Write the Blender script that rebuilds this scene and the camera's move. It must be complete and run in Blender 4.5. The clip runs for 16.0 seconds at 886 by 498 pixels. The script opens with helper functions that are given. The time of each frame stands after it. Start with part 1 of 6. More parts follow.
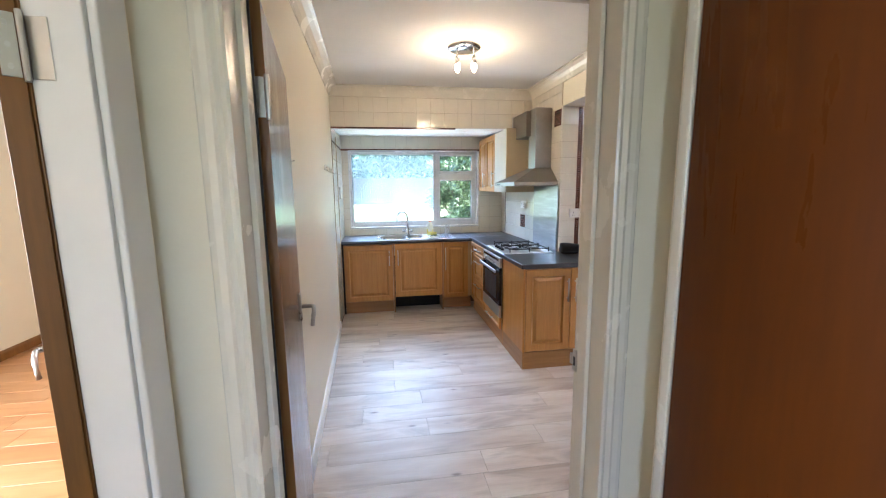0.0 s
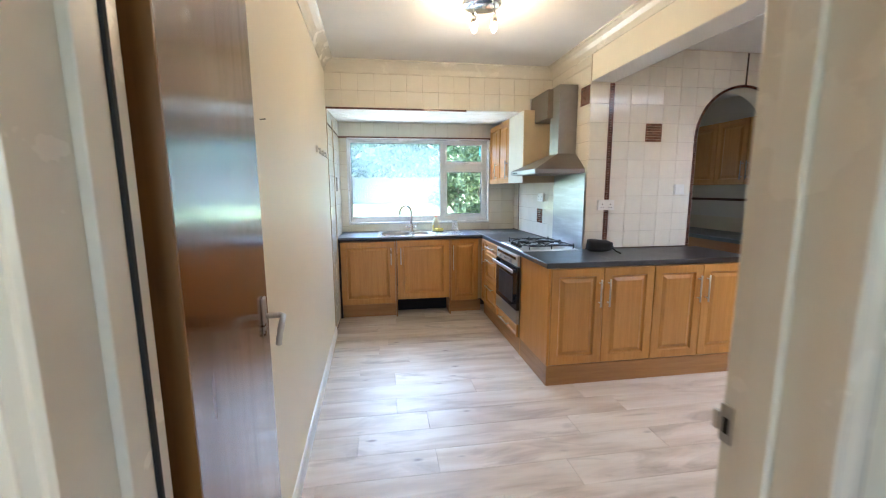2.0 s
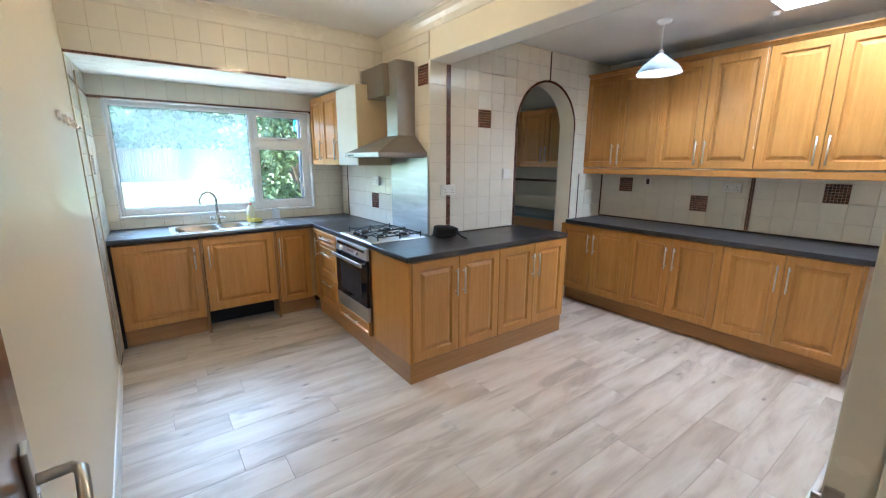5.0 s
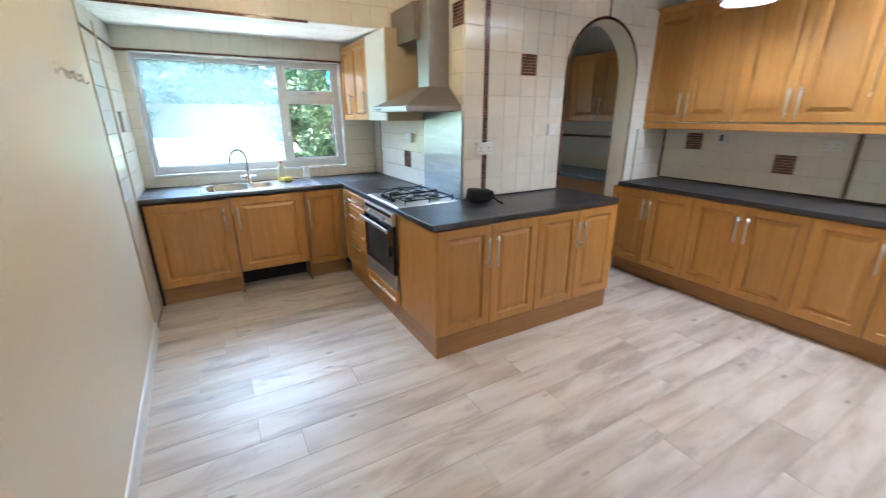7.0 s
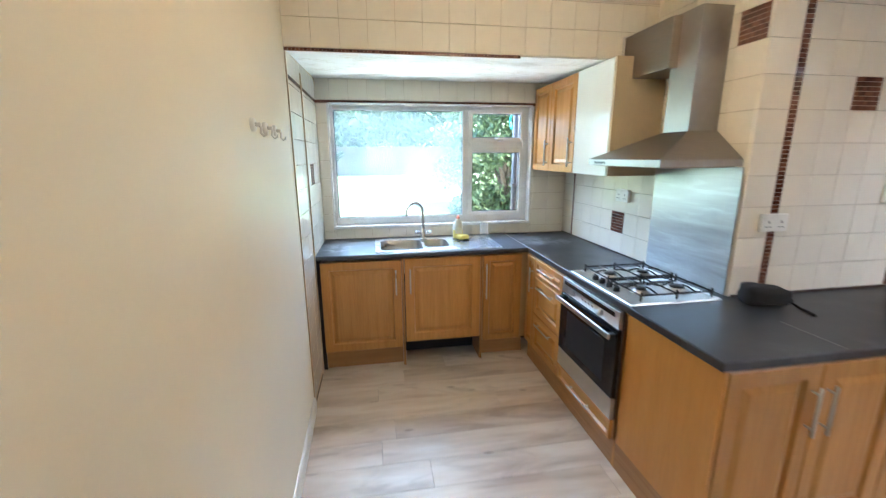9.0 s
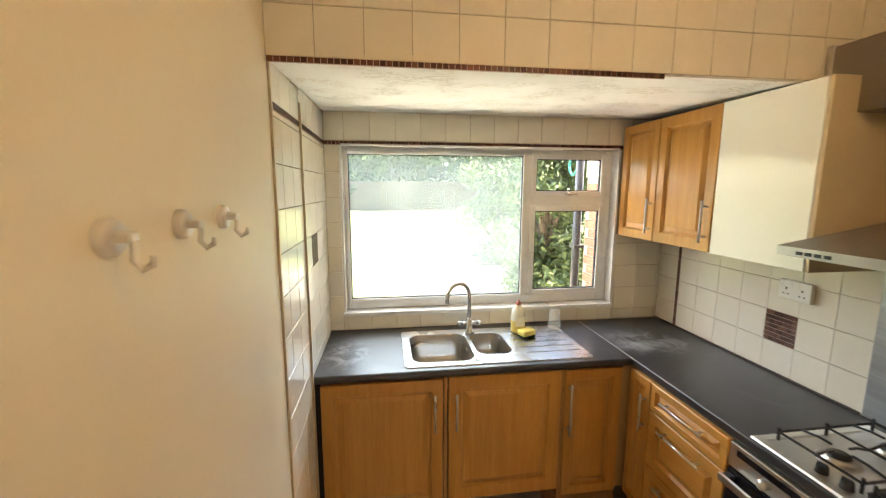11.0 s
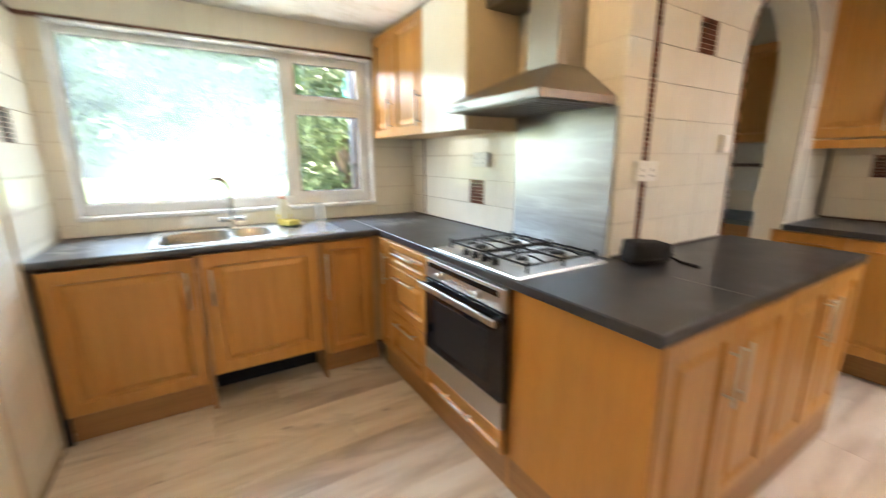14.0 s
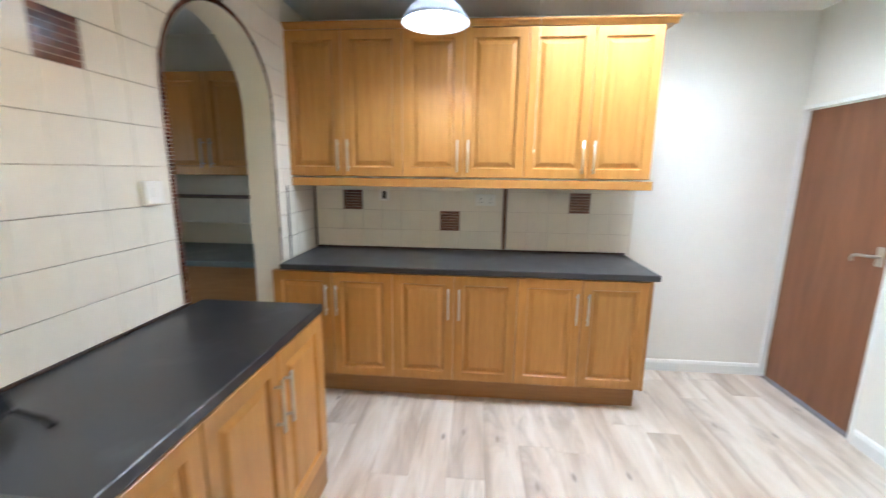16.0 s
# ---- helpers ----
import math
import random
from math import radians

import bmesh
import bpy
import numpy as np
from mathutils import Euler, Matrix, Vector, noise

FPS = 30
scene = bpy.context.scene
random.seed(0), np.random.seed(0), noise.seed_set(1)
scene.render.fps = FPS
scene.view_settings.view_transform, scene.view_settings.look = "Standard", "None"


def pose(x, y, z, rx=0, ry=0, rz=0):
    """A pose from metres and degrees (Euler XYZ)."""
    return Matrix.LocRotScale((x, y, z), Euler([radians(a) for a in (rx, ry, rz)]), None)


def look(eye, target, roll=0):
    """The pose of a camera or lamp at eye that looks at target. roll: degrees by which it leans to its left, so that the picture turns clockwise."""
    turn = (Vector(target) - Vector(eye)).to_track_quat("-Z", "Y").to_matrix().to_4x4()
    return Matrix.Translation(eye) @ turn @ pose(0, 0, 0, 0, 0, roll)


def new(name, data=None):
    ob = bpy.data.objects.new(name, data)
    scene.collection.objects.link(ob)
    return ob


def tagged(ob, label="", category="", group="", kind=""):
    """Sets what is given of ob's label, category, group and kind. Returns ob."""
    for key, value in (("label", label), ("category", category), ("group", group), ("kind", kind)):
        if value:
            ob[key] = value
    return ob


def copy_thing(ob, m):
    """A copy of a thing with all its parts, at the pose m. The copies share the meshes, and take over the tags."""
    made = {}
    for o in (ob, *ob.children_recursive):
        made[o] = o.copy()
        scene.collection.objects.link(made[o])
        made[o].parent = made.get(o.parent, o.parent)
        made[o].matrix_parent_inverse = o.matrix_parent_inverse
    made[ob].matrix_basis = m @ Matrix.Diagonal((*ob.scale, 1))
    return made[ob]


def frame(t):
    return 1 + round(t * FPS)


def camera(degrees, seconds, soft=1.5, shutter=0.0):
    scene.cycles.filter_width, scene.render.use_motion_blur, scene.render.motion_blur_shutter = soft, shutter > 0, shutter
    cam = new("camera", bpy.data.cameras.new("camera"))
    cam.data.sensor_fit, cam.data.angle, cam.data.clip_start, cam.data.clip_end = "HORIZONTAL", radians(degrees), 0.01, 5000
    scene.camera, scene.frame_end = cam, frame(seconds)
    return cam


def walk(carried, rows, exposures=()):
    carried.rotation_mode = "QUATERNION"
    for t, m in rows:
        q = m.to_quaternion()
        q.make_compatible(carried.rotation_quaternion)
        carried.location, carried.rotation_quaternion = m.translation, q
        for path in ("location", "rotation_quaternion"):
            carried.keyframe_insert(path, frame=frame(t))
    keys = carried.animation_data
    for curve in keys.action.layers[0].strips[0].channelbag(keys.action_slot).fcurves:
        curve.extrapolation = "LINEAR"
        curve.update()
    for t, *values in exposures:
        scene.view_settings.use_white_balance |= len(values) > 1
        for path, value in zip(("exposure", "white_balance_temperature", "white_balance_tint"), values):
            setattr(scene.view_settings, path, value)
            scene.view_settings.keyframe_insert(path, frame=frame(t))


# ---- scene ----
cam = camera(96.1, 16.0, 1.1, 0.5)
PATH = [
    (0, (0.857, 1.271, 1.54), (1.162, 3.224, 1.236), -0.6),
    (0.5, (0.901, 1.256, 1.536), (1.178, 3.214, 1.24), -0.7),
    (1, (0.886, 1.335, 1.51), (1.167, 3.293, 1.214), -0.4),
    (1.5, (0.893, 1.56, 1.476), (1.181, 3.517, 1.179), -0.3),
    (2, (0.863, 1.748, 1.423), (1.16, 3.703, 1.127), -0.3),
    (2.5, (0.775, 1.91, 1.441), (1.267, 3.827, 1.15), 0.0),
    (3, (0.717, 1.98, 1.491), (1.721, 3.685, 1.199), 0.1),
    (3.5, (0.696, 2.056, 1.516), (1.826, 3.678, 1.217), 0.1),
    (4, (0.701, 2.13, 1.529), (1.84, 3.744, 1.218), 0.1),
    (6.3, (0.738, 2.203, 1.472), (1.848, 3.75, 0.859), -0.3),
    (6.5, (0.814, 2.218, 1.501), (1.894, 3.78, 0.874), -0.2),
    (7, (0.935, 2.346, 1.513), (1.871, 3.998, 0.883), -0.2),
    (7.5, (0.948, 2.477, 1.505), (1.573, 4.268, 0.871), -0.1),
    (8, (0.905, 2.739, 1.542), (1.311, 4.596, 0.919), -0.2),
    (8.5, (0.856, 2.963, 1.551), (1.222, 4.852, 1.006), -0.2),
    (9, (0.834, 3.254, 1.606), (1.15, 5.177, 1.154), -0.3),
    (9.5, (0.848, 3.511, 1.622), (1.089, 5.461, 1.248), -0.1),
    (10, (0.778, 3.82, 1.691), (1.031, 5.775, 1.351), 0.1),
    (12.3, (0.722, 4.575, 1.8), (1.006, 6.537, 1.531), 0.0),
    (12.5, (0.73, 4.517, 1.781), (1.011, 6.479, 1.513), -0.0),
    (13, (0.725, 4.256, 1.652), (1.103, 6.202, 1.386), -0.0),
    (13.5, (0.821, 3.955, 1.479), (1.45, 5.831, 1.185), -0.3),
    (14, (1.05, 3.828, 1.339), (2.066, 5.493, 0.897), -0.1),
    (14.5, (1.311, 3.81, 1.317), (2.793, 5.024, 0.743), 0.4),
    (15, (1.505, 3.768, 1.403), (3.242, 4.579, 0.832), 0.4),
    (15.5, (1.741, 3.68, 1.497), (3.601, 4.23, 1.012), 0.4),
    (16, (1.961, 3.639, 1.504), (3.918, 3.802, 1.122), 0.7),
]
EXPOSURES = [
    (0, 4.58, 5300, 17), (0.5, 4.72, 5300, 15), (1, 4.82, 5350, 14), (2, 4.72, 5350, 13), (2.6, 4.67, 5250, 11), (4, 4.57, 5200, 9), (8, 4.66, 5400, 11), (10, 4.55, 5800, 13),
    (12.3, 3.97, 10900, 24), (12.8, 4.06, 10000, 22), (13.5, 4.48, 7200, 17), (14.0, 4.85, 6800, 15), (14.6, 5.05, 5650, 11), (16, 5.03, 5400, 7),
]
walk(cam, [(t, look(eye, target, roll)) for t, eye, target, roll in PATH], EXPOSURES)

# ---- world, sun, lamps ----
world = bpy.data.worlds.new("world")
scene.world = world
world.use_nodes = True
wn = world.node_tree
sky = wn.nodes.new("ShaderNodeTexSky")
sky.sky_type = "NISHITA"
sky.sun_disc = False
sky.sun_elevation = radians(60)
sky.sun_rotation = radians(87)
wn.links.new(sky.outputs[0], wn.nodes["Background"].inputs[0])
wn.nodes["Background"].inputs[1].default_value = 0.08


def lamp(name, kind, m, energy, colour, size=0.1, size_y=None):
    data = bpy.data.lights.new(name, kind)
    data.energy, data.color = energy, colour
    if kind == "AREA":
        data.size = size
        if size_y:
            data.shape, data.size_y = "RECTANGLE", size_y
    elif kind == "SUN":
        data.angle = radians(size)
    else:
        data.shadow_soft_size = size
    ob = new(name, data)
    ob.matrix_world = m
    return ob


# sun high over the side of the house
lamp("sun", "SUN", look((7, 4.3, 12), (0.5, 4, 0)), 3.0, (1.0, 0.95, 0.86), 0.6)
# added lamp behind the path, out of view, to brighten the hall side
lamp("hall_fill_light", "AREA", look((1.01, -1.52, 1.5), (1.01, 0, 1.3)), 0.24, (0.95, 0.97, 1.0), 0.76, 1.18)
# added lamp at an unseen side-room opening; also lights the hall
lamp("side_room_fill_light", "AREA", look((-2.67, 2.6, 1.45), (0, 2.6, 1.2)), 8.0, (1.0, 0.95, 0.86), 1.9, 1.25)
# added lamp hung out of view outside the kitchen window, boosting the sky's light
lamp("window_fill_light", "AREA", look((0.7, 8.1, 2.85), (1.45, 5.6, 0.8)), 10.0, (0.77, 0.90, 1.0), 2.6, 1.6)
# lamp added in the roof light's shaft to strengthen its daylight
lamp("skylight_sky_light", "AREA", look((4.10, 2.755, 2.96), (4.10, 2.755001, 0)), 1.8, (0.94, 0.97, 1.0), 0.68, 0.96)
lamp("ceiling_bulb_light", "POINT", pose(1.46, 4.37, 2.37), 0.36, (1.0, 0.68, 0.35), 0.04)
lamp("ceiling_bulb_light", "POINT", pose(1.58, 4.35, 2.37), 0.36, (1.0, 0.68, 0.35), 0.04)
lamp("pendant_bulb_light", "POINT", pose(3.985, 3.855, 2.252), 0.75, (0.90, 0.95, 1.0), 0.035)

# ---- materials ----


def node_mat(name):
    m = bpy.data.materials.new(name)
    m.use_nodes = True
    t = m.node_tree
    return m, t, t.nodes["Principled BSDF"]


def put_mix(t, a, b, fac, blend="MIX"):
    n = t.nodes.new("ShaderNodeMix")
    n.data_type, n.blend_type = "RGBA", blend
    for sock, v in ((n.inputs[0], fac), (n.inputs[6], a), (n.inputs[7], b)):
        if hasattr(v, "is_linked"):
            t.links.new(v, sock)
        else:
            sock.default_value = v if isinstance(v, float) else (*v, 1.0)
    return n.outputs[2]


def coords(t, stretch, random_shift=0.0):
    """Object coordinates, stretched, and shifted by the object's own random number."""
    tc = t.nodes.new("ShaderNodeTexCoord")
    mp = t.nodes.new("ShaderNodeMapping")
    mp.inputs["Scale"].default_value = stretch
    t.links.new(tc.outputs["Object"], mp.inputs["Vector"])
    if random_shift:
        oi = t.nodes.new("ShaderNodeObjectInfo")
        mul = t.nodes.new("ShaderNodeVectorMath")
        mul.operation = "SCALE"
        mul.inputs[0].default_value = (17.3, 9.1, 23.7)
        t.links.new(oi.outputs["Random"], mul.inputs["Scale"])
        t.links.new(mul.outputs[0], mp.inputs["Location"])
    return mp.outputs[0]


def noise_tex(t, vec, scale, detail=4.0, rough=0.55, distort=0.0):
    n = t.nodes.new("ShaderNodeTexNoise")
    n.inputs["Scale"].default_value = scale
    n.inputs["Detail"].default_value = detail
    n.inputs["Roughness"].default_value = rough
    n.inputs["Distortion"].default_value = distort
    t.links.new(vec, n.inputs["Vector"])
    return n.outputs["Fac"]


def ramp(t, fac, stops):
    n = t.nodes.new("ShaderNodeValToRGB")
    el = n.color_ramp.elements
    while len(el) < len(stops):
        el.new(0.5)
    for e, (p, c) in zip(el, stops):
        e.position, e.color = p, ((*c, 1.0) if not isinstance(c, float) else (c, c, c, 1.0))
    t.links.new(fac, n.inputs["Fac"])
    return n.outputs["Color"]


def bump(t, bsdf, height, strength, dist=0.002):
    b = t.nodes.new("ShaderNodeBump")
    b.inputs["Strength"].default_value = strength
    b.inputs["Distance"].default_value = dist
    t.links.new(height, b.inputs["Height"])
    t.links.new(b.outputs[0], bsdf.inputs["Normal"])


def plain(name, col, rough=0.5, metal=0.0, var=0.08, scale=6.0, grain=80.0, bumps=0.1, stretch=(1, 1, 1), shift=0.0, coat=0.0, rvar=0.08, dist=0.002):
    """A surface with a coarse and a fine variation of colour, gloss and relief."""
    m, t, b = node_mat(name)
    v = coords(t, stretch, shift)
    coarse, fine = noise_tex(t, v, scale, 5), noise_tex(t, v, grain, 3)
    lo, hi = [c * (1 - var) for c in col], [min(1, c * (1 + var)) for c in col]
    c1 = ramp(t, coarse, [(0.3, lo), (0.7, hi)])
    c2 = ramp(t, fine, [(0.3, 1 - var * 0.5), (0.7, 1.0)])
    t.links.new(put_mix(t, c1, c2, 1.0, "MULTIPLY"), b.inputs["Base Color"])
    t.links.new(ramp(t, coarse, [(0.3, max(0.02, rough - rvar)), (0.7, min(1.0, rough + rvar))]), b.inputs["Roughness"])
    b.inputs["Metallic"].default_value = metal
    b.inputs["Coat Weight"].default_value = coat
    if bumps:
        bump(t, b, fine, bumps, dist)
    return m


def wood(name, dark, light, rough=0.35, stretch=(26, 26, 1.6), shift=1.0, bumps=0.06, coat=0.0, per_piece=0.16):
    m, t, b = node_mat(name)
    v = coords(t, stretch, shift)
    grain = noise_tex(t, v, 1.6, 6, 0.6, 0.4)
    fine = noise_tex(t, v, 9.0, 3, 0.6)
    broad = noise_tex(t, coords(t, [q * 0.12 for q in stretch], shift), 1.3, 2)
    c = ramp(t, grain, [(0.28, dark), (0.55, [0.4 * p + 0.6 * q for p, q in zip(dark, light)]), (0.75, light)])
    c = put_mix(t, c, ramp(t, fine, [(0.35, 0.92), (0.6, 1.0)]), 1.0, "MULTIPLY")
    c = put_mix(t, c, ramp(t, broad, [(0.3, 0.86), (0.7, 1.0)]), 1.0, "MULTIPLY")
    oi = t.nodes.new("ShaderNodeObjectInfo")
    c = put_mix(t, c, ramp(t, oi.outputs["Random"], [(0.0, 1.0 - per_piece), (1.0, 1.0)]), 1.0, "MULTIPLY")
    t.links.new(c, b.inputs["Base Color"])
    t.links.new(ramp(t, grain, [(0.3, rough + 0.08), (0.7, max(0.03, rough - 0.05))]), b.inputs["Roughness"])
    b.inputs["Coat Weight"].default_value = coat
    b.inputs["Coat Roughness"].default_value = 0.12
    bump(t, b, fine, bumps, 0.001)
    return m


def floor_mat(name, tones, rough, knots=True):
    """Printed boards that run along local x, each shifted by its own random number."""
    m, t, b = node_mat(name)
    v = coords(t, (0.8, 4.6, 1.0), 1.0)
    streak = noise_tex(t, v, 2.0, 4, 0.5, 0.5)
    fine = noise_tex(t, coords(t, (2.0, 40.0, 1.0), 1.0), 3.0, 3, 0.5)
    c = ramp(t, streak, [(0.25, tones[0]), (0.48, tones[1]), (0.75, tones[2])])
    c = put_mix(t, c, ramp(t, fine, [(0.3, 0.94), (0.65, 1.0)]), 1.0, "MULTIPLY")
    oi = t.nodes.new("ShaderNodeObjectInfo")
    c = put_mix(t, c, ramp(t, oi.outputs["Random"], [(0.0, (0.80, 0.77, 0.73)), (0.30, (0.93, 0.915, 0.89)), (1.0, (1.0, 1.0, 1.0))]), 1.0, "MULTIPLY")
    if knots:
        vo = t.nodes.new("ShaderNodeTexVoronoi")
        vo.voronoi_dimensions = "2D"
        vo.inputs["Scale"].default_value = 1.5
        t.links.new(coords(t, (1.0, 2.6, 1.0), 1.0), vo.inputs["Vector"])
        near = ramp(t, vo.outputs["Distance"], [(0.018, 1.0), (0.060, 0.0)])
        patch = noise_tex(t, coords(t, (1.2, 4.0, 1.0), 1.0), 1.7, 3)
        c = put_mix(t, c, (0.21, 0.155, 0.115), put_mix(t, (0.0, 0.0, 0.0), near, ramp(t, patch, [(0.50, 0.0), (0.58, 0.85)])))
        c = put_mix(t, c, [q * 0.72 for q in tones[0]], ramp(t, noise_tex(t, coords(t, (1.3, 5.0, 1.0), 1.0), 1.1, 4, 0.6, 0.8), [(0.53, 0.0), (0.68, 0.7)]))
    t.links.new(c, b.inputs["Base Color"])
    t.links.new(ramp(t, streak, [(0.3, rough + 0.03), (0.7, rough - 0.02)]), b.inputs["Roughness"])
    b.inputs["Specular IOR Level"].default_value = 1.0
    bump(t, b, fine, 0.05, 0.001)
    return m


def steel(name, col=(0.55, 0.54, 0.52), rough=0.3, stretch=(2, 2, 90), metal=1.0):
    m, t, b = node_mat(name)
    v = coords(t, stretch)
    brush = noise_tex(t, v, 6.0, 3)
    smear = noise_tex(t, coords(t, (1, 1, 5)), 3.0, 4)
    t.links.new(ramp(t, brush, [(0.3, [q * 0.88 for q in col]), (0.7, col)]), b.inputs["Base Color"])
    t.links.new(ramp(t, smear, [(0.2, rough - 0.015), (0.8, rough + 0.02)]), b.inputs["Roughness"])
    b.inputs["Metallic"].default_value = metal
    bump(t, b, brush, 0.04, 0.0005)
    return m


def glass_mat(name, tint=(1, 1, 1), haze=0.0):
    m = bpy.data.materials.new(name)
    m.use_nodes = True
    t = m.node_tree
    t.nodes.clear()
    out = t.nodes.new("ShaderNodeOutputMaterial")
    tr = t.nodes.new("ShaderNodeBsdfTransparent")
    tr.inputs[0].default_value = (*tint, 1)
    gl = t.nodes.new("ShaderNodeBsdfGlossy")
    gl.inputs["Roughness"].default_value = 0.02
    fr = t.nodes.new("ShaderNodeFresnel")
    fr.inputs[0].default_value = 1.2
    mx = t.nodes.new("ShaderNodeMixShader")
    t.links.new(fr.outputs[0], mx.inputs[0])
    last = tr.outputs[0]
    if haze:
        # failed sealed unit: a mist inside the pane, uneven
        df = t.nodes.new("ShaderNodeBsdfTranslucent")
        df.inputs[0].default_value = (0.80, 0.95, 0.91, 1)
        mh = t.nodes.new("ShaderNodeMixShader")
        tc, mp, ln = (t.nodes.new("ShaderNode" + k) for k in ("TexCoord", "Mapping", "VectorMath"))
        mp.inputs["Location"].default_value = (-1.22 / 0.62, 0, -1.30 / 0.52)
        mp.inputs["Scale"].default_value = (1 / 0.62, 0, 1 / 0.52)
        ln.operation = "LENGTH"
        t.links.new(tc.outputs["Object"], mp.inputs["Vector"])
        t.links.new(mp.outputs[0], ln.inputs[0])
        veil = ramp(t, noise_tex(t, coords(t, (1, 1, 1)), 2.0, 4), [(0.35, haze * 0.5), (0.65, haze)])
        # thicker centre also paints the garden's white glare into the mist
        spot = ramp(t, ln.outputs["Value"], [(0.15, 0.5), (1.0, 0.0)])
        t.links.new(put_mix(t, veil, (0.20, 0.20, 0.20), put_mix(t, spot, ramp(t, noise_tex(t, coords(t, (1, 1, 1)), 3.5, 4), [(0.32, 0.25), (0.6, 1.0)]), 1.0, "MULTIPLY")), mh.inputs[0])
        t.links.new(tr.outputs[0], mh.inputs[1])
        t.links.new(df.outputs[0], mh.inputs[2])
        last = mh.outputs[0]
    t.links.new(last, mx.inputs[1])
    t.links.new(gl.outputs[0], mx.inputs[2])
    t.links.new(mx.outputs[0], out.inputs[0])
    return m


def glow(name, col, strength):
    m, t, b = node_mat(name)
    b.inputs["Base Color"].default_value = (*col, 1)
    b.inputs["Emission Color"].default_value = (*col, 1)
    b.inputs["Emission Strength"].default_value = strength
    return m


def leaf_mat(name, dark, light, rough=0.4):
    m, t, b = node_mat(name)
    g = t.nodes.new("ShaderNodeNewGeometry")
    t.links.new(ramp(t, g.outputs["Random Per Island"], [(0.0, dark), (1.0, light)]), b.inputs["Base Color"])
    b.inputs["Roughness"].default_value = rough
    return m


def mosaic_mat(name):
    m, t, b = node_mat(name)
    g = t.nodes.new("ShaderNodeNewGeometry")
    t.links.new(ramp(t, g.outputs["Random Per Island"], [(0.0, (0.05, 0.018, 0.012)), (0.5, (0.11, 0.040, 0.026)), (1.0, (0.20, 0.085, 0.055))]), b.inputs["Base Color"])
    b.inputs["Roughness"].default_value = 0.15
    return m


CREAM = plain("cream_wall_paint", (0.80, 0.740, 0.59), 0.48, var=0.03, scale=2.0, grain=160, bumps=0.10)
WHITEWALL = plain("white_wall_paint", (0.80, 0.775, 0.70), 0.6, var=0.03, scale=2.0, grain=160, bumps=0.12)
CEIL = plain("white_ceiling_paint", (0.80, 0.79, 0.76), 0.8, var=0.03, scale=3.0, grain=60, bumps=0.25)
ARTEX, ax_t, ax_b = node_mat("textured_ceiling_plaster")
ax_n = noise_tex(ax_t, coords(ax_t, (1.0, 2.2, 1.0)), 11.0, 5, 0.6, 1.6)
ax_r = ramp(ax_t, ax_n, [(0.44, 0.0), (0.50, 1.0), (0.57, 0.0)])
ax_m = ramp(ax_t, noise_tex(ax_t, coords(ax_t, (1, 1, 1)), 5.0, 2), [(0.46, 0.0), (0.58, 1.0)])
ax_s = put_mix(ax_t, (0.0, 0.0, 0.0), ax_r, ax_m)
# relief strokes are darkened in the colour too, as if shaded
ax_t.links.new(put_mix(ax_t, (0.82, 0.81, 0.77), (0.62, 0.58, 0.50), ax_s), ax_b.inputs["Base Color"])
ax_b.inputs["Roughness"].default_value = 0.8
bump(ax_t, ax_b, ax_s, 0.6, 0.004)
TILE = plain("cream_glazed_tile", (0.80, 0.755, 0.645), 0.13, var=0.035, scale=4.0, grain=30, bumps=0.05, shift=1.0, rvar=0.05)
GROUT = plain("tan_grout", (0.52, 0.42, 0.29), 0.9, var=0.2, scale=8, grain=120, bumps=0.4)
PALEGROUT = plain("pale_grout", (0.70, 0.63, 0.52), 0.9, var=0.12, scale=8, grain=120, bumps=0.3)
OAK = wood("oak_veneer_door", (0.51, 0.228, 0.046), (0.64, 0.315, 0.077), 0.33)
OAKH = wood("oak_veneer_across", (0.51, 0.228, 0.046), (0.64, 0.315, 0.077), 0.33, stretch=(1.6, 26, 26))
PLY = wood("honey_oak_end_panel", (0.54, 0.228, 0.036), (0.59, 0.262, 0.047), 0.38, stretch=(14, 14, 1.2), per_piece=0.05)
PLINTH = wood("brown_oak_plinth", (0.34, 0.160, 0.048), (0.44, 0.220, 0.070), 0.4, stretch=(1.5, 1.5, 26), per_piece=0.08)
CARCASS = plain("cabinet_board", (0.42, 0.27, 0.13), 0.5, var=0.08, scale=5, grain=60)
# near-black colour for the shade inside open gaps
GAPSHADE = plain("gap_shade_board", (0.012, 0.011, 0.010), 0.8, var=0.2)
WORKTOP = plain("charcoal_laminate", (0.021, 0.0225, 0.027), 0.36, var=0.16, scale=7, grain=190, bumps=0.08, rvar=0.03)
WORKTOP.node_tree.nodes["Principled BSDF"].inputs["Specular IOR Level"].default_value = 0.8
wt_t = WORKTOP.node_tree
wt_b = wt_t.nodes["Principled BSDF"]
wt_c = wt_b.inputs["Base Color"].links[0].from_socket
wt_s = ramp(wt_t, noise_tex(wt_t, coords(wt_t, (1, 1, 1)), 3.1, 6, 0.62, 0.5), [(0.58, 0.0), (0.80, 0.30)])
wt_t.links.new(put_mix(wt_t, wt_c, (0.20, 0.21, 0.22), wt_s), wt_b.inputs["Base Color"])


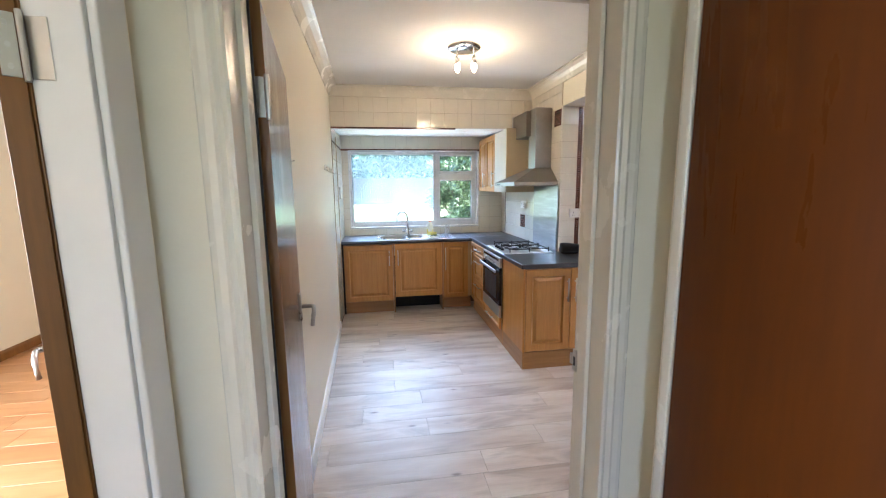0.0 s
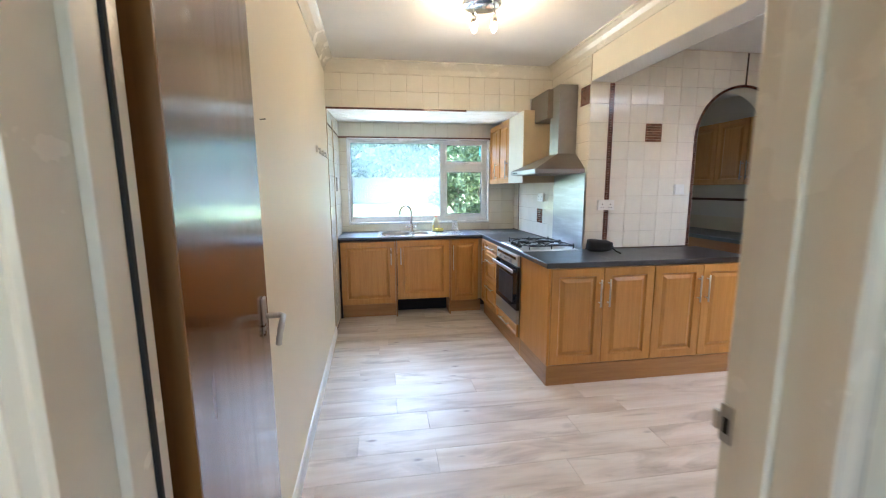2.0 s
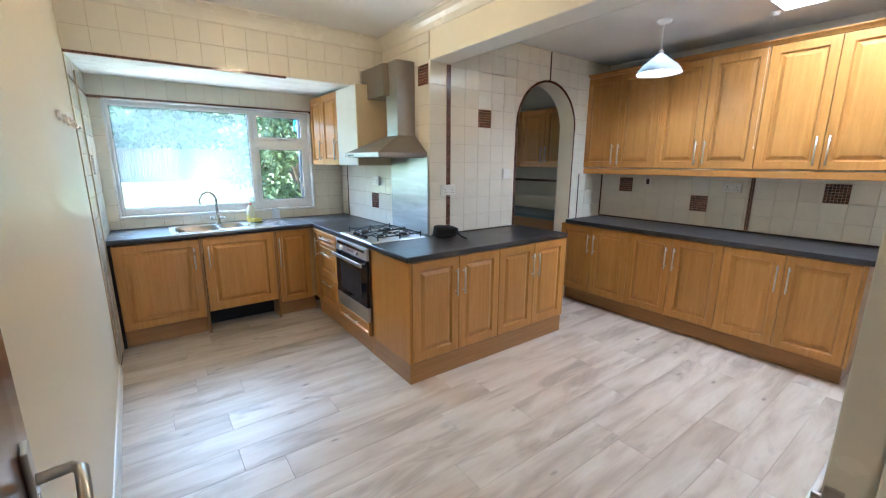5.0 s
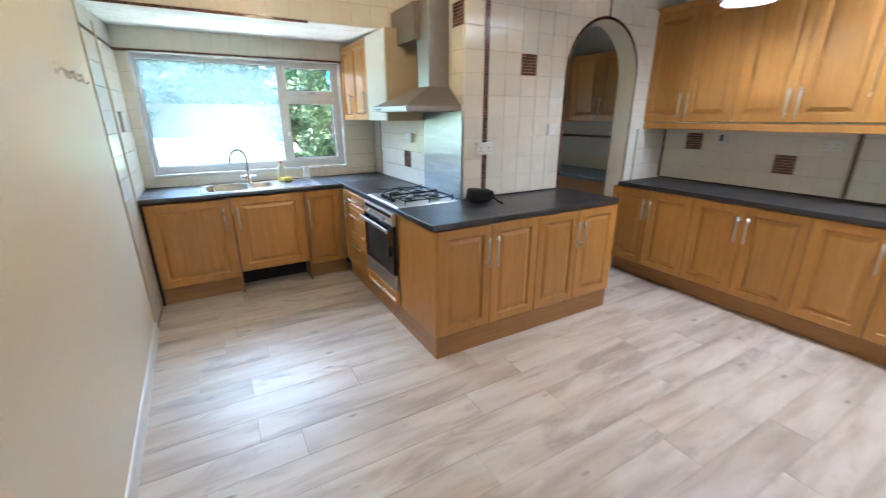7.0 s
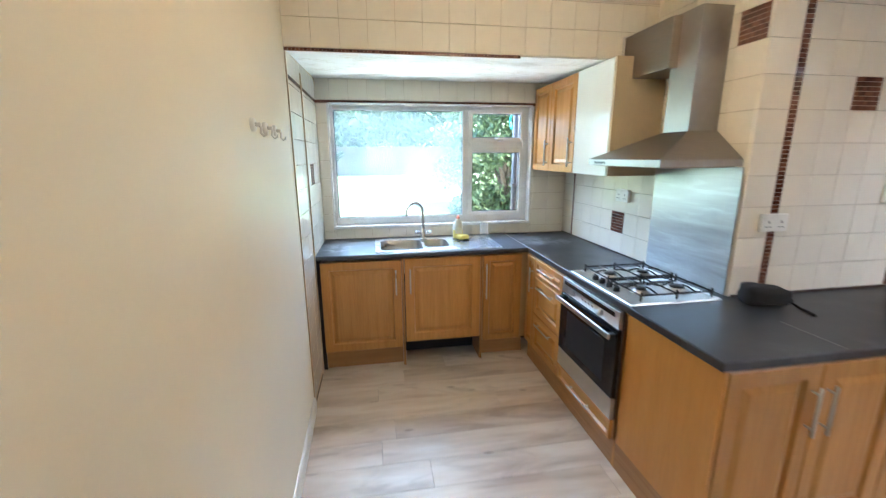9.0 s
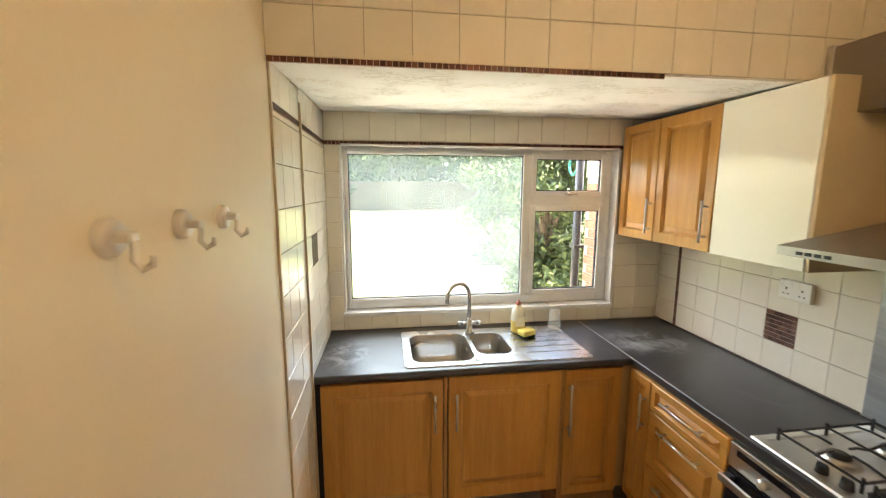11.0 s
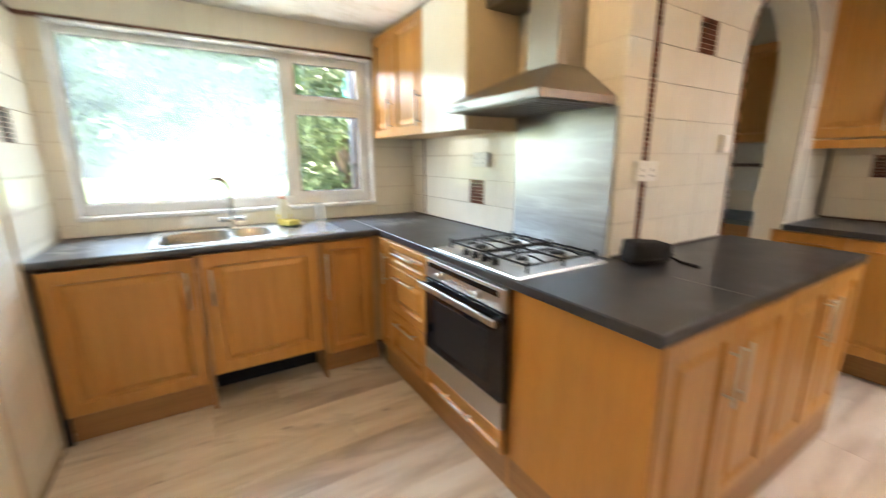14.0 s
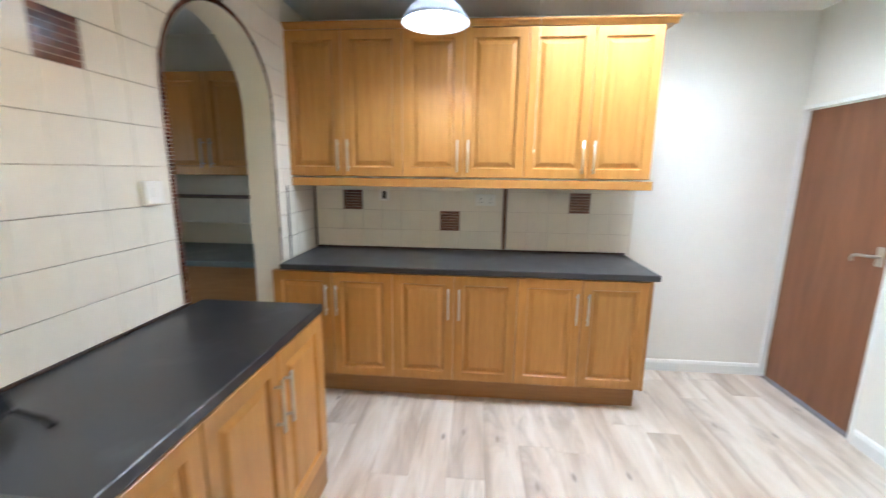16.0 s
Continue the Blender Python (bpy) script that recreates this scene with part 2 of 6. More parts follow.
def powder_sheen(name, x, y, rx, ry):
    """The worktop with a pale patch round a spot of it: wiped powder by the hob, painted sheen by the sink."""
    m = WORKTOP.copy()
    m.name = name
    t = m.node_tree
    b = t.nodes["Principled BSDF"]
    c = b.inputs["Base Color"].links[0].from_socket
    tc, mp, ln = (t.nodes.new("ShaderNode" + k) for k in ("TexCoord", "Mapping", "VectorMath"))
    mp.vector_type = "POINT"
    mp.inputs["Location"].default_value = (-x / rx, -y / ry, 0)
    mp.inputs["Scale"].default_value = (1 / rx, 1 / ry, 0)
    ln.operation = "LENGTH"
    t.links.new(tc.outputs["Object"], mp.inputs["Vector"])
    t.links.new(mp.outputs[0], ln.inputs[0])
    spot = ramp(t, ln.outputs["Value"], [(0.25, 1.0), (1.0, 0.0)])
    ragged = ramp(t, noise_tex(t, coords(t, (1, 1, 1)), 9.0, 6, 0.65, 1.0), [(0.42, 0.0), (0.66, 0.75)])
    t.links.new(put_mix(t, c, (0.42, 0.44, 0.45), put_mix(t, spot, ragged, 1.0, "MULTIPLY")), b.inputs["Base Color"])
    return m


# the sink-side patch is the window's sheen put into the colour
TOP_SINK = powder_sheen("charcoal_laminate_sheen", 0.12, 0.26, 0.16, 0.24)
TOP_HOB = powder_sheen("charcoal_laminate_wiped", 0.20, 2.02, 0.30, 0.22)
STEEL = steel("brushed_steel", (0.64, 0.63, 0.61), 0.30)
SMEARED, sm_t, sm_b = node_mat("smeared_steel")
sm_v = noise_tex(sm_t, coords(sm_t, (0.8, 0.8, 7.0)), 2.4, 5, 0.6, 0.6)
sm_w = noise_tex(sm_t, coords(sm_t, (90, 90, 2)), 6.0, 3)
sm_c = ramp(sm_t, sm_v, [(0.30, (0.33, 0.32, 0.315)), (0.52, (0.41, 0.40, 0.395)), (0.62, (0.48, 0.48, 0.48)), (0.72, (0.42, 0.41, 0.41))])
sm_t.links.new(put_mix(sm_t, sm_c, ramp(sm_t, sm_w, [(0.3, 0.9), (0.7, 1.0)]), 1.0, "MULTIPLY"), sm_b.inputs["Base Color"])
sm_t.links.new(ramp(sm_t, sm_v, [(0.35, 0.30), (0.65, 0.42)]), sm_b.inputs["Roughness"])
sm_b.inputs["Metallic"].default_value = 1.0
bump(sm_t, sm_b, sm_w, 0.04, 0.0005)
HOBSTEEL = steel("satin_hob_steel", (0.78, 0.77, 0.75), 0.40, (2, 60, 60))
HOODSTEEL = steel("hood_steel", (0.37, 0.345, 0.32), 0.40, (2, 90, 2))
SINKSTEEL = steel("satin_sink_steel", (0.40, 0.395, 0.39), 0.28, (20, 20, 20))
DECKSTEEL = steel("sink_deck_steel", (0.50, 0.50, 0.49), 0.27, (2, 60, 60))
STEELH = steel("brushed_steel_across", (0.70, 0.69, 0.67), 0.32, (90, 2, 2))
DARKSTEEL = steel("dull_steel", (0.27, 0.24, 0.21), 0.42)
CHROME = plain("chrome", (0.72, 0.72, 0.72), 0.10, 1.0, var=0.04, bumps=0.0, rvar=0.04)
NICKEL = plain("satin_nickel", (0.56, 0.54, 0.50), 0.34, 1.0, var=0.05, bumps=0.0)
HOOKMETAL = plain("satin_chrome", (0.76, 0.73, 0.67), 0.32, 0.5, var=0.04, bumps=0.0)
BLACKGLASS = plain("black_oven_glass", (0.010, 0.010, 0.012), 0.07, var=0.1, bumps=0.0, rvar=0.03)
BLACK = plain("black_enamel", (0.014, 0.014, 0.015), 0.4, var=0.2, grain=90)
FABRIC = plain("black_nylon_fabric", (0.012, 0.012, 0.014), 0.85, var=0.3, scale=20, grain=400, bumps=0.7)
GLOSSWHITE = plain("cream_gloss_paint", (0.80, 0.76, 0.65), 0.26, var=0.04, scale=5, grain=30, bumps=0.06, rvar=0.03)
SKIRTWHITE = plain("white_gloss_paint", (0.80, 0.79, 0.75), 0.34, var=0.03, scale=5, grain=30, bumps=0.04, rvar=0.02)
UPVC = plain("white_upvc", (0.80, 0.81, 0.81), 0.25, var=0.03, scale=4, grain=60, bumps=0.02)
PLASTIC = plain("white_plastic", (0.80, 0.79, 0.74), 0.3, var=0.03, bumps=0.0)
CREAMPANEL = plain("white_laminate_panel", (0.80, 0.79, 0.72), 0.16, var=0.02, scale=3, bumps=0.0)
TANPANEL = plain("beige_board", (0.58, 0.47, 0.30), 0.5, var=0.05)
BROWNDOOR = wood("dark_brown_veneer", (0.125, 0.042, 0.013), (0.17, 0.060, 0.019), 0.20, stretch=(9, 9, 0.7), coat=0.25, per_piece=0.0)
REDDOOR = wood("red_brown_veneer", (0.17, 0.066, 0.026), (0.26, 0.105, 0.045), 0.34, stretch=(9, 9, 0.7), per_piece=0.0)
ORANGEDOOR = wood("orange_brown_veneer", (0.080, 0.021, 0.0020), (0.112, 0.031, 0.0032), 0.30, stretch=(7, 7, 0.6), coat=0.05, per_piece=0.0)
ORANGEDOOR.node_tree.nodes["Principled BSDF"].inputs["Specular IOR Level"].default_value = 0.2
LIPPING = wood("softwood_lipping", (0.165, 0.070, 0.011), (0.27, 0.120, 0.021), 0.4, stretch=(14, 14, 1.0), per_piece=0.0)
BOARDS = floor_mat("whitewashed_oak_laminate", [(0.47, 0.365, 0.265), (0.67, 0.57, 0.46), (0.80, 0.735, 0.645)], 0.40)
ORANGE = floor_mat("orange_oak_laminate", [(0.42, 0.19, 0.06), (0.58, 0.29, 0.11), (0.68, 0.38, 0.17)], 0.32, False)
BOARDGAP = plain("dark_board_joint", (0.16, 0.12, 0.09), 0.8, var=0.2)
GLASS = glass_mat("clear_window_glass")
MISTGLASS = glass_mat("misted_window_glass", (0.95, 1.0, 0.98), 0.062)
TUMBLER = bpy.data.materials.new("clear_tumbler_glass")
TUMBLER.use_nodes = True
tu = TUMBLER.node_tree
tu.nodes.clear()
tu_o, tu_t, tu_d, tu_m = (tu.nodes.new("ShaderNode" + k) for k in ("OutputMaterial", "BsdfTransparent", "BsdfPrincipled", "MixShader"))
tu_d.inputs["Base Color"].default_value, tu_d.inputs["Roughness"].default_value = (0.85, 0.88, 0.88, 1), 0.08
tu_m.inputs[0].default_value = 0.13
tu.links.new(tu_t.outputs[0], tu_m.inputs[1])
tu.links.new(tu_d.outputs[0], tu_m.inputs[2])
tu.links.new(tu_m.outputs[0], tu_o.inputs[0])
MOSAIC = mosaic_mat("brown_glass_mosaic")
MOSGROUT = plain("pale_mosaic_grout", (0.50, 0.40, 0.33), 0.9, var=0.15)
DARKTRIM = plain("dark_tile_trim", (0.06, 0.035, 0.022), 0.35, var=0.3, scale=30)
METALTRIM = plain("bronze_edge_trim", (0.50, 0.40, 0.27), 0.35, 0.25, var=0.15, scale=12)
GASKET = plain("black_gasket", (0.015, 0.015, 0.015), 0.7, var=0.2)
WARMBULB = glow("lit_warm_bulb", (1.0, 0.80, 0.48), 1.2)
COOLBULB = glow("lit_cool_bulb", (0.85, 0.93, 1.0), 1.2)
SHADE = plain("white_glass_shade", (0.78, 0.80, 0.82), 0.25, var=0.04, bumps=0.0)
sh_t = SHADE.node_tree
sh_l, sh_m = sh_t.nodes.new("ShaderNodeBsdfTranslucent"), sh_t.nodes.new("ShaderNodeMixShader")
sh_l.inputs[0].default_value = (0.78, 0.86, 0.95, 1)
sh_m.inputs[0].default_value = 0.30
sh_t.links.new(sh_t.nodes["Principled BSDF"].outputs[0], sh_m.inputs[1])
sh_t.links.new(sh_l.outputs[0], sh_m.inputs[2])
sh_t.links.new(sh_m.outputs[0], sh_t.nodes["Material Output"].inputs[0])
SOAP = plain("yellow_liquid_bottle", (0.80, 0.66, 0.20), 0.2, var=0.08, bumps=0.0)
CLEARPLASTIC = plain("pale_clear_plastic", (0.80, 0.79, 0.68), 0.2, var=0.05, bumps=0.0)
RED = plain("red_plastic", (0.58, 0.20, 0.15), 0.35, bumps=0.0)
SPONGE = plain("yellow_sponge", (0.82, 0.70, 0.20), 0.9, var=0.15, scale=40, grain=200, bumps=0.9)
SCOURER = plain("green_scourer", (0.05, 0.09, 0.03), 0.95, var=0.3, scale=60, grain=300, bumps=0.9)
OPAL = bpy.data.materials.new("opal_skylight_pane")
OPAL.use_nodes = True
OPAL.node_tree.nodes.clear()
op_out, op_tl = OPAL.node_tree.nodes.new("ShaderNodeOutputMaterial"), OPAL.node_tree.nodes.new("ShaderNodeBsdfTranslucent")
op_tl.inputs[0].default_value = (0.60, 0.62, 0.645, 1)
OPAL.node_tree.links.new(op_tl.outputs[0], op_out.inputs[0])
OLDTOP = plain("grey_green_laminate", (0.10, 0.13, 0.12), 0.4, var=0.12)
LAWN = plain("dry_lawn", (0.085, 0.115, 0.036), 0.9, var=0.35, scale=3, grain=60, bumps=0.6, dist=0.02)
PAVE = plain("concrete_paving", (0.70, 0.67, 0.61), 0.85, var=0.15, scale=3, grain=50, bumps=0.4)
BRICK = plain("red_brick", (0.36, 0.15, 0.09), 0.85, var=0.25, scale=12, grain=90, bumps=0.5, shift=1.0)
MORTAR = plain("mortar", (0.42, 0.37, 0.31), 0.95, var=0.15)
FENCE = wood("weathered_fence_board", (0.06, 0.042, 0.03), (0.11, 0.078, 0.055), 0.8, stretch=(12, 12, 1.0))
BARK = plain("bark", (0.10, 0.075, 0.05), 0.95, var=0.35, scale=12, grain=60, bumps=0.8)
LEAF = leaf_mat("tree_leaf", (0.02, 0.05, 0.018), (0.06, 0.11, 0.035), 0.6)
LAUREL = leaf_mat("laurel_leaf", (0.04, 0.075, 0.025), (0.12, 0.17, 0.06), 0.45)
DARKPIPE = plain("grey_downpipe", (0.035, 0.037, 0.04), 0.4, var=0.1)
TEAL = plain("turquoise_hose", (0.03, 0.36, 0.33), 0.4, var=0.1)
RADWHITE = plain("white_radiator_enamel", (0.80, 0.79, 0.76), 0.3, var=0.03, bumps=0.0)
GRILLE = plain("grey_radiator_grille", (0.30, 0.29, 0.27), 0.5, var=0.1)

# ---- mesh helpers ----


def box(x0, x1, y0, y1, z0, z1, bevel=0.0, bm=None):
    """A box, with its edges bevelled, on its own or joined to bm."""
    own = bmesh.new()
    vs = [own.verts.new((x, y, z)) for x in (x0, x1) for y in (y0, y1) for z in (z0, z1)]
    for f in ((0, 1, 3, 2), (4, 6, 7, 5), (0, 4, 5, 1), (2, 3, 7, 6), (0, 2, 6, 4), (1, 5, 7, 3)):
        own.faces.new([vs[i] for i in f])
    if bevel:
        bmesh.ops.bevel(own, geom=list(own.edges), offset=bevel, segments=2, affect="EDGES", profile=0.5)
    return own if bm is None else join(bm, own)


def join(bm, other):
    tmp = bpy.data.meshes.new("tmp")
    other.to_mesh(tmp)
    other.free()
    bm.from_mesh(tmp)
    bpy.data.meshes.remove(tmp)
    return bm


def rod(a, b, r, sides=12, r2=None, bm=None):
    """A round bar from a to b."""
    a, b = Vector(a), Vector(b)
    own = bmesh.new()
    bmesh.ops.create_cone(own, cap_ends=True, segments=sides, radius1=r, radius2=r if r2 is None else r2, depth=(b - a).length)
    turn = (b - a).to_track_quat("Z", "Y").to_matrix().to_4x4()
    own.transform(Matrix.Translation((a + b) / 2) @ turn)
    return own if bm is None else join(bm, own)


def tube(points, r, sides=10, bm=None):
    """A bent round bar through the points."""
    own = bmesh.new()
    ps = [Vector(p) for p in points]
    rings = []
    up = Vector((0.31, 0.17, 0.93)).normalized()
    for i, p in enumerate(ps):
        d = (ps[min(i + 1, len(ps) - 1)] - ps[max(i - 1, 0)]).normalized()
        u = d.cross(up).normalized()
        w = d.cross(u).normalized()
        rr = r[i] if isinstance(r, (list, tuple)) else r
        rings.append([own.verts.new(p + rr * (math.cos(k * math.tau / sides) * u + math.sin(k * math.tau / sides) * w)) for k in range(sides)])
    for a, b in zip(rings, rings[1:]):
        for k in range(sides):
            own.faces.new((a[k], a[(k + 1) % sides], b[(k + 1) % sides], b[k]))
    own.faces.new(rings[0][::-1])
    own.faces.new(rings[-1])
    return own if bm is None else join(bm, own)


def lathe(profile, sides=28, bm=None):
    """A turned shape round z from (radius, height) pairs."""
    own = bmesh.new()
    rings = [[own.verts.new((r * math.cos(k * math.tau / sides), r * math.sin(k * math.tau / sides), z)) for k in range(sides)] for r, z in profile]
    for a, b in zip(rings, rings[1:]):
        for k in range(sides):
            own.faces.new((a[k], a[(k + 1) % sides], b[(k + 1) % sides], b[k]))
    return own if bm is None else join(bm, own)


def profile_bar(section, a, b, side):
    """A moulding: section pairs (out along side, up) swept from a to b."""
    a, b, side = Vector(a), Vector(b), Vector(side)
    own = bmesh.new()
    upv = Vector((0, 0, 1)) if abs((b - a).normalized().z) < 0.9 else side.cross((b - a).normalized())
    ring = [[own.verts.new(p + side * u + upv * w) for u, w in section] for p in (a, b)]
    n = len(section)
    for k in range(n):
        own.faces.new((ring[0][k], ring[0][(k + 1) % n], ring[1][(k + 1) % n], ring[1][k]))
    own.faces.new(ring[0][::-1])
    own.faces.new(ring[1])
    return own


def panel_door(w, h, t=0.02, stile=0.058, raised=True):
    """A framed door leaf: x 0..w, front at y=-t, z 0..h, with a fielded panel."""
    own = bmesh.new()
    steps = [(0.0, 0.0), (0.0, t - 0.003), (0.003, t), (stile, t), (stile + 0.004, t - 0.007), (stile + 0.008, t - 0.0135), (stile + 0.017, t - 0.014)]
    if raised:
        steps += [(stile + 0.040, t - 0.002), (stile + 0.043, t - 0.0015)]
    rings = [[own.verts.new(c) for c in ((i, -d, i), (w - i, -d, i), (w - i, -d, h - i), (i, -d, h - i))] for i, d in steps]
    for a, b in zip(rings, rings[1:]):
        for k in range(4):
            own.faces.new((a[k], a[(k + 1) % 4], b[(k + 1) % 4], b[k]))
    own.faces.new(rings[-1])
    own.faces.new(rings[0][::-1])
    return own


def mesh_of(bm, name, mat, smooth=False):
    bmesh.ops.recalc_face_normals(bm, faces=bm.faces)
    me = bpy.data.meshes.new(name)
    bm.to_mesh(me)
    bm.free()
    me.materials.append(mat)
    if smooth:
        for p in me.polygons:
            p.use_smooth = True
    return me


def part(name, bm, mat, parent=None, label="", smooth=False):
    ob = new(name, mesh_of(bm, name, mat, smooth))
    ob.parent = parent
    if label:
        ob["label"] = label
    return ob


def thing(name, m, label, category, group="", kind=""):
    ob = new(name)
    ob.empty_display_size = 0.1
    ob.matrix_world = m
    return tagged(ob, label, category, group, kind)


def built(name, bm, mat, label, category, kind="structure", smooth=False):
    return tagged(part(name, bm, mat, None, "", smooth), label, category, "", kind)


# ---- plan: x across, y towards the garden, z up ----
LW, RW, HW = 0.375, 4.984, 2.56      # left wall at the bay, far right wall, hob wall
EW, BW = 2.25, 1.45                  # wall with the entry door, back wall of the extension
AW, BM, WW = 4.90, 5.66, 6.76        # arch wall, header before the sink bay, window wall
CZ, XZ = 2.58, 2.56                  # ceilings of kitchen and extension
TOP = 0.91                           # worktop
D0, D1, DH = 0.590, 1.37, 1.985       # entry door opening
ACX, AR, ASP = 3.975, 0.425, 1.85    # arch centre, radius, springing
HL, HR, HF = 0.424, 1.53, 2.11        # hall: left wall, right wall, face of the entry wall


def left_wall(y):
    """The old wall runs slightly out of square: its face at y."""
    return LW + 0.028 * max(0.0, 5.66 - y)


# floors
built("floor", box(-4.2, 5.3, -1.6, 7.6, -0.12, -0.008), BOARDGAP, "dark sub-floor under the laminate boards", "floor")

# left wall, with the room beyond it
own = box(0.27, LW, EW, 5.67, 0, 2.7)
for v in own.verts:
    if v.co.x > 0.3:
        v.co.x = left_wall(v.co.y)
built("wall_left", own, CREAM, "cream painted plain plaster wall beside the kitchen", "wall")
built("wall_left_bay", box(0.25, LW - 0.006, 5.67, 7.0, 0, 2.7), GROUT, "grouted wall under the tiles of the sink bay", "wall")

# entry wall with its doorway
w = box(0.27, D0 - 0.025, HF, EW, 0, 2.7)
box(D1 + 0.028, 2.70, HF, EW - 0.004, 0, 2.7, bm=w)
box(D0 - 0.025, D1 + 0.025, HF, EW, DH + 0.025, 2.7, bm=w)
built("wall_entry", w, CREAM, "cream painted wall with the kitchen doorway", "wall")
built("wall_jog", box(2.57, 2.70, 1.30, HF, 0, 2.7), WHITEWALL, "white wall between hall and extension", "wall")
w = box(2.70, 4.20, 1.30, BW, 0, 2.7)
box(4.20, RW, 1.30, BW, 1.945, 2.7, bm=w)
built("wall_back", w, WHITEWALL, "white painted wall with a brown door at its end", "wall")
w = box(RW, 5.15, 1.30, 5.075, 0, 2.7)
built("wall_right", w, WHITEWALL, "white painted wall behind the long run of units", "wall")

# arch wall: columns that stop at the arch
w = box(HW + 0.006, ACX - AR, AW + 0.006, 5.075, 0, 2.7)
box(ACX + AR, RW, AW + 0.006, 5.075, 0, 2.7, bm=w)
N = 36
arch = [(ACX - AR * math.cos(math.pi * i / N), ASP + AR * math.sin(math.pi * i / N)) for i in range(N + 1)]
own = bmesh.new()
cols = [[own.verts.new((x, y, z)) for y in (AW + 0.006, 5.075)] + [own.verts.new((x, y, 2.7)) for y in (AW + 0.006, 5.075)] for x, z in arch]
for a, b in zip(cols, cols[1:]):
    own.faces.new((a[0], b[0], b[2], a[2]))
    own.faces.new((a[1], a[3], b[3], b[1]))
join(w, own)
built("wall_arch", w, PALEGROUT, "tiled wall with a round-headed arch to the pantry", "wall")
own = bmesh.new()
pts = [(ACX - AR, 0.0)] + arch + [(ACX + AR, 0.0)]
lin = [[own.verts.new((x + (0.004 if x < ACX else -0.004 if x > ACX else 0), y, z - (0.004 if z > ASP else 0))) for y in (AW - 0.001, 5.08)] for x, z in pts]
for a, b in zip(lin, lin[1:]):
    own.faces.new((a[0], a[1], b[1], b[0]))
built("arch_lining", own, CREAM, "cream plastered inner face of the arch", "arch", smooth=True)

# hob wall and window wall
built("wall_hob", box(HW + 0.006, 2.70, 5.075, 6.95, 0, 2.7), GROUT, "tiled wall behind the hob and hood", "wall")
WX0, WX1, WZ0, WZ1 = 0.470, 2.215, 1.02, 2.03
w = box(0.25, WX0, WW + 0.006, 6.95, 0, 2.7)
box(WX1, HW + 0.006, WW + 0.006, 6.95, 0, 2.7, bm=w)
box(WX0, WX1, WW + 0.006, 6.95, 0, WZ0, bm=w)
box(WX0, WX1, WW + 0.006, 6.95, WZ1, 2.7, bm=w)
built("wall_window", w, GROUT, "tiled wall round the kitchen window", "wall")
built("wall_header", box(LW, HW + 0.006, BM + 0.006, 5.95, 2.20, CZ), GROUT, "tiled header over the opening of the sink bay", "wall")

# ceilings
w = box(0.25, HW + 0.06, 2.10, 6.95, CZ, CZ + 0.12)
built("ceiling", w, CEIL, "white painted kitchen ceiling", "ceiling")
own = bmesh.new()
vs = [own.verts.new(c) for c in ((LW, BM + 0.008, 2.172), (HW, BM + 0.008, 2.172), (HW, WW + 0.01, 2.222), (LW, WW + 0.01, 2.222),
                                 (LW, BM + 0.008, 2.199), (HW, BM + 0.008, 2.199), (HW, WW + 0.01, 2.34), (LW, WW + 0.01, 2.34))]
for f in ((0, 1, 2, 3), (4, 7, 6, 5), (0, 4, 5, 1), (2, 6, 7, 3), (1, 5, 6, 2), (0, 3, 7, 4)):
    own.faces.new([vs[i] for i in f])
built("ceiling_bay", own, ARTEX, "white textured plaster ceiling of the sink bay", "ceiling")
SX0, SX1, SY0, SY1 = 3.74, 4.46, 2.25, 3.26
w = box(3.27, SX0, BW, AW + 0.01, XZ, XZ + 0.12)
box(SX1, 5.1, BW, AW + 0.01, XZ, XZ + 0.12, bm=w)
box(SX0, SX1, BW, SY0, XZ, XZ + 0.12, bm=w)
box(SX0, SX1, SY1, AW + 0.01, XZ, XZ + 0.12, bm=w)
built("ceiling_extension", w, CEIL, "white painted ceiling of the extension", "ceiling")
w = box(SX0 - 0.04, SX0, SY0 - 0.04, SY1 + 0.04, XZ + 0.12, XZ + 0.45)
box(SX1, SX1 + 0.04, SY0 - 0.04, SY1 + 0.04, XZ + 0.12, XZ + 0.45, bm=w)
box(SX0, SX1, SY0 - 0.04, SY0, XZ + 0.12, XZ + 0.45, bm=w)
box(SX0, SX1, SY1, SY1 + 0.04, XZ + 0.12, XZ + 0.45, bm=w)
built("skylight_shaft", w, CEIL, "white boarded shaft of the roof light", "skylight")

# beam between kitchen and extension, with its sloping soffit
own = bmesh.new()
sec = [(HW, 2.28), (2.76, 2.28), (3.29, XZ), (3.29, 2.70), (HW, 2.70)]
ring = [[own.verts.new((x, y, z)) for x, z in sec] for y in (EW - 0.1, AW + 0.004)]
for k in range(5):
    own.faces.new((ring[0][k], ring[0][(k + 1) % 5], ring[1][(k + 1) % 5], ring[1][k]))
own.faces.new(ring[0])
own.faces.new(ring[1][::-1])
built("beam", own, CREAM, "cream painted beam with a sloping soffit", "beam")
built("beam_soffit", box(HW + 0.004, 2.752, EW, AW - 0.004, 2.276, 2.279), CEIL, "white painted underside of the beam", "beam")
own = bmesh.new()
q = [own.verts.new(c) for c in ((2.755, EW, 2.274), (3.275, EW, XZ - 0.008), (3.275, AW - 0.004, XZ - 0.008), (2.755, AW - 0.004, 2.274))]
q2 = [own.verts.new(v.co + Vector((0, 0, 0.003))) for v in q]
own.faces.new(q)
own.faces.new(q2[::-1])
for k in range(4):
    own.faces.new((q[k], q[(k + 1) % 4], q2[(k + 1) % 4], q2[k]))
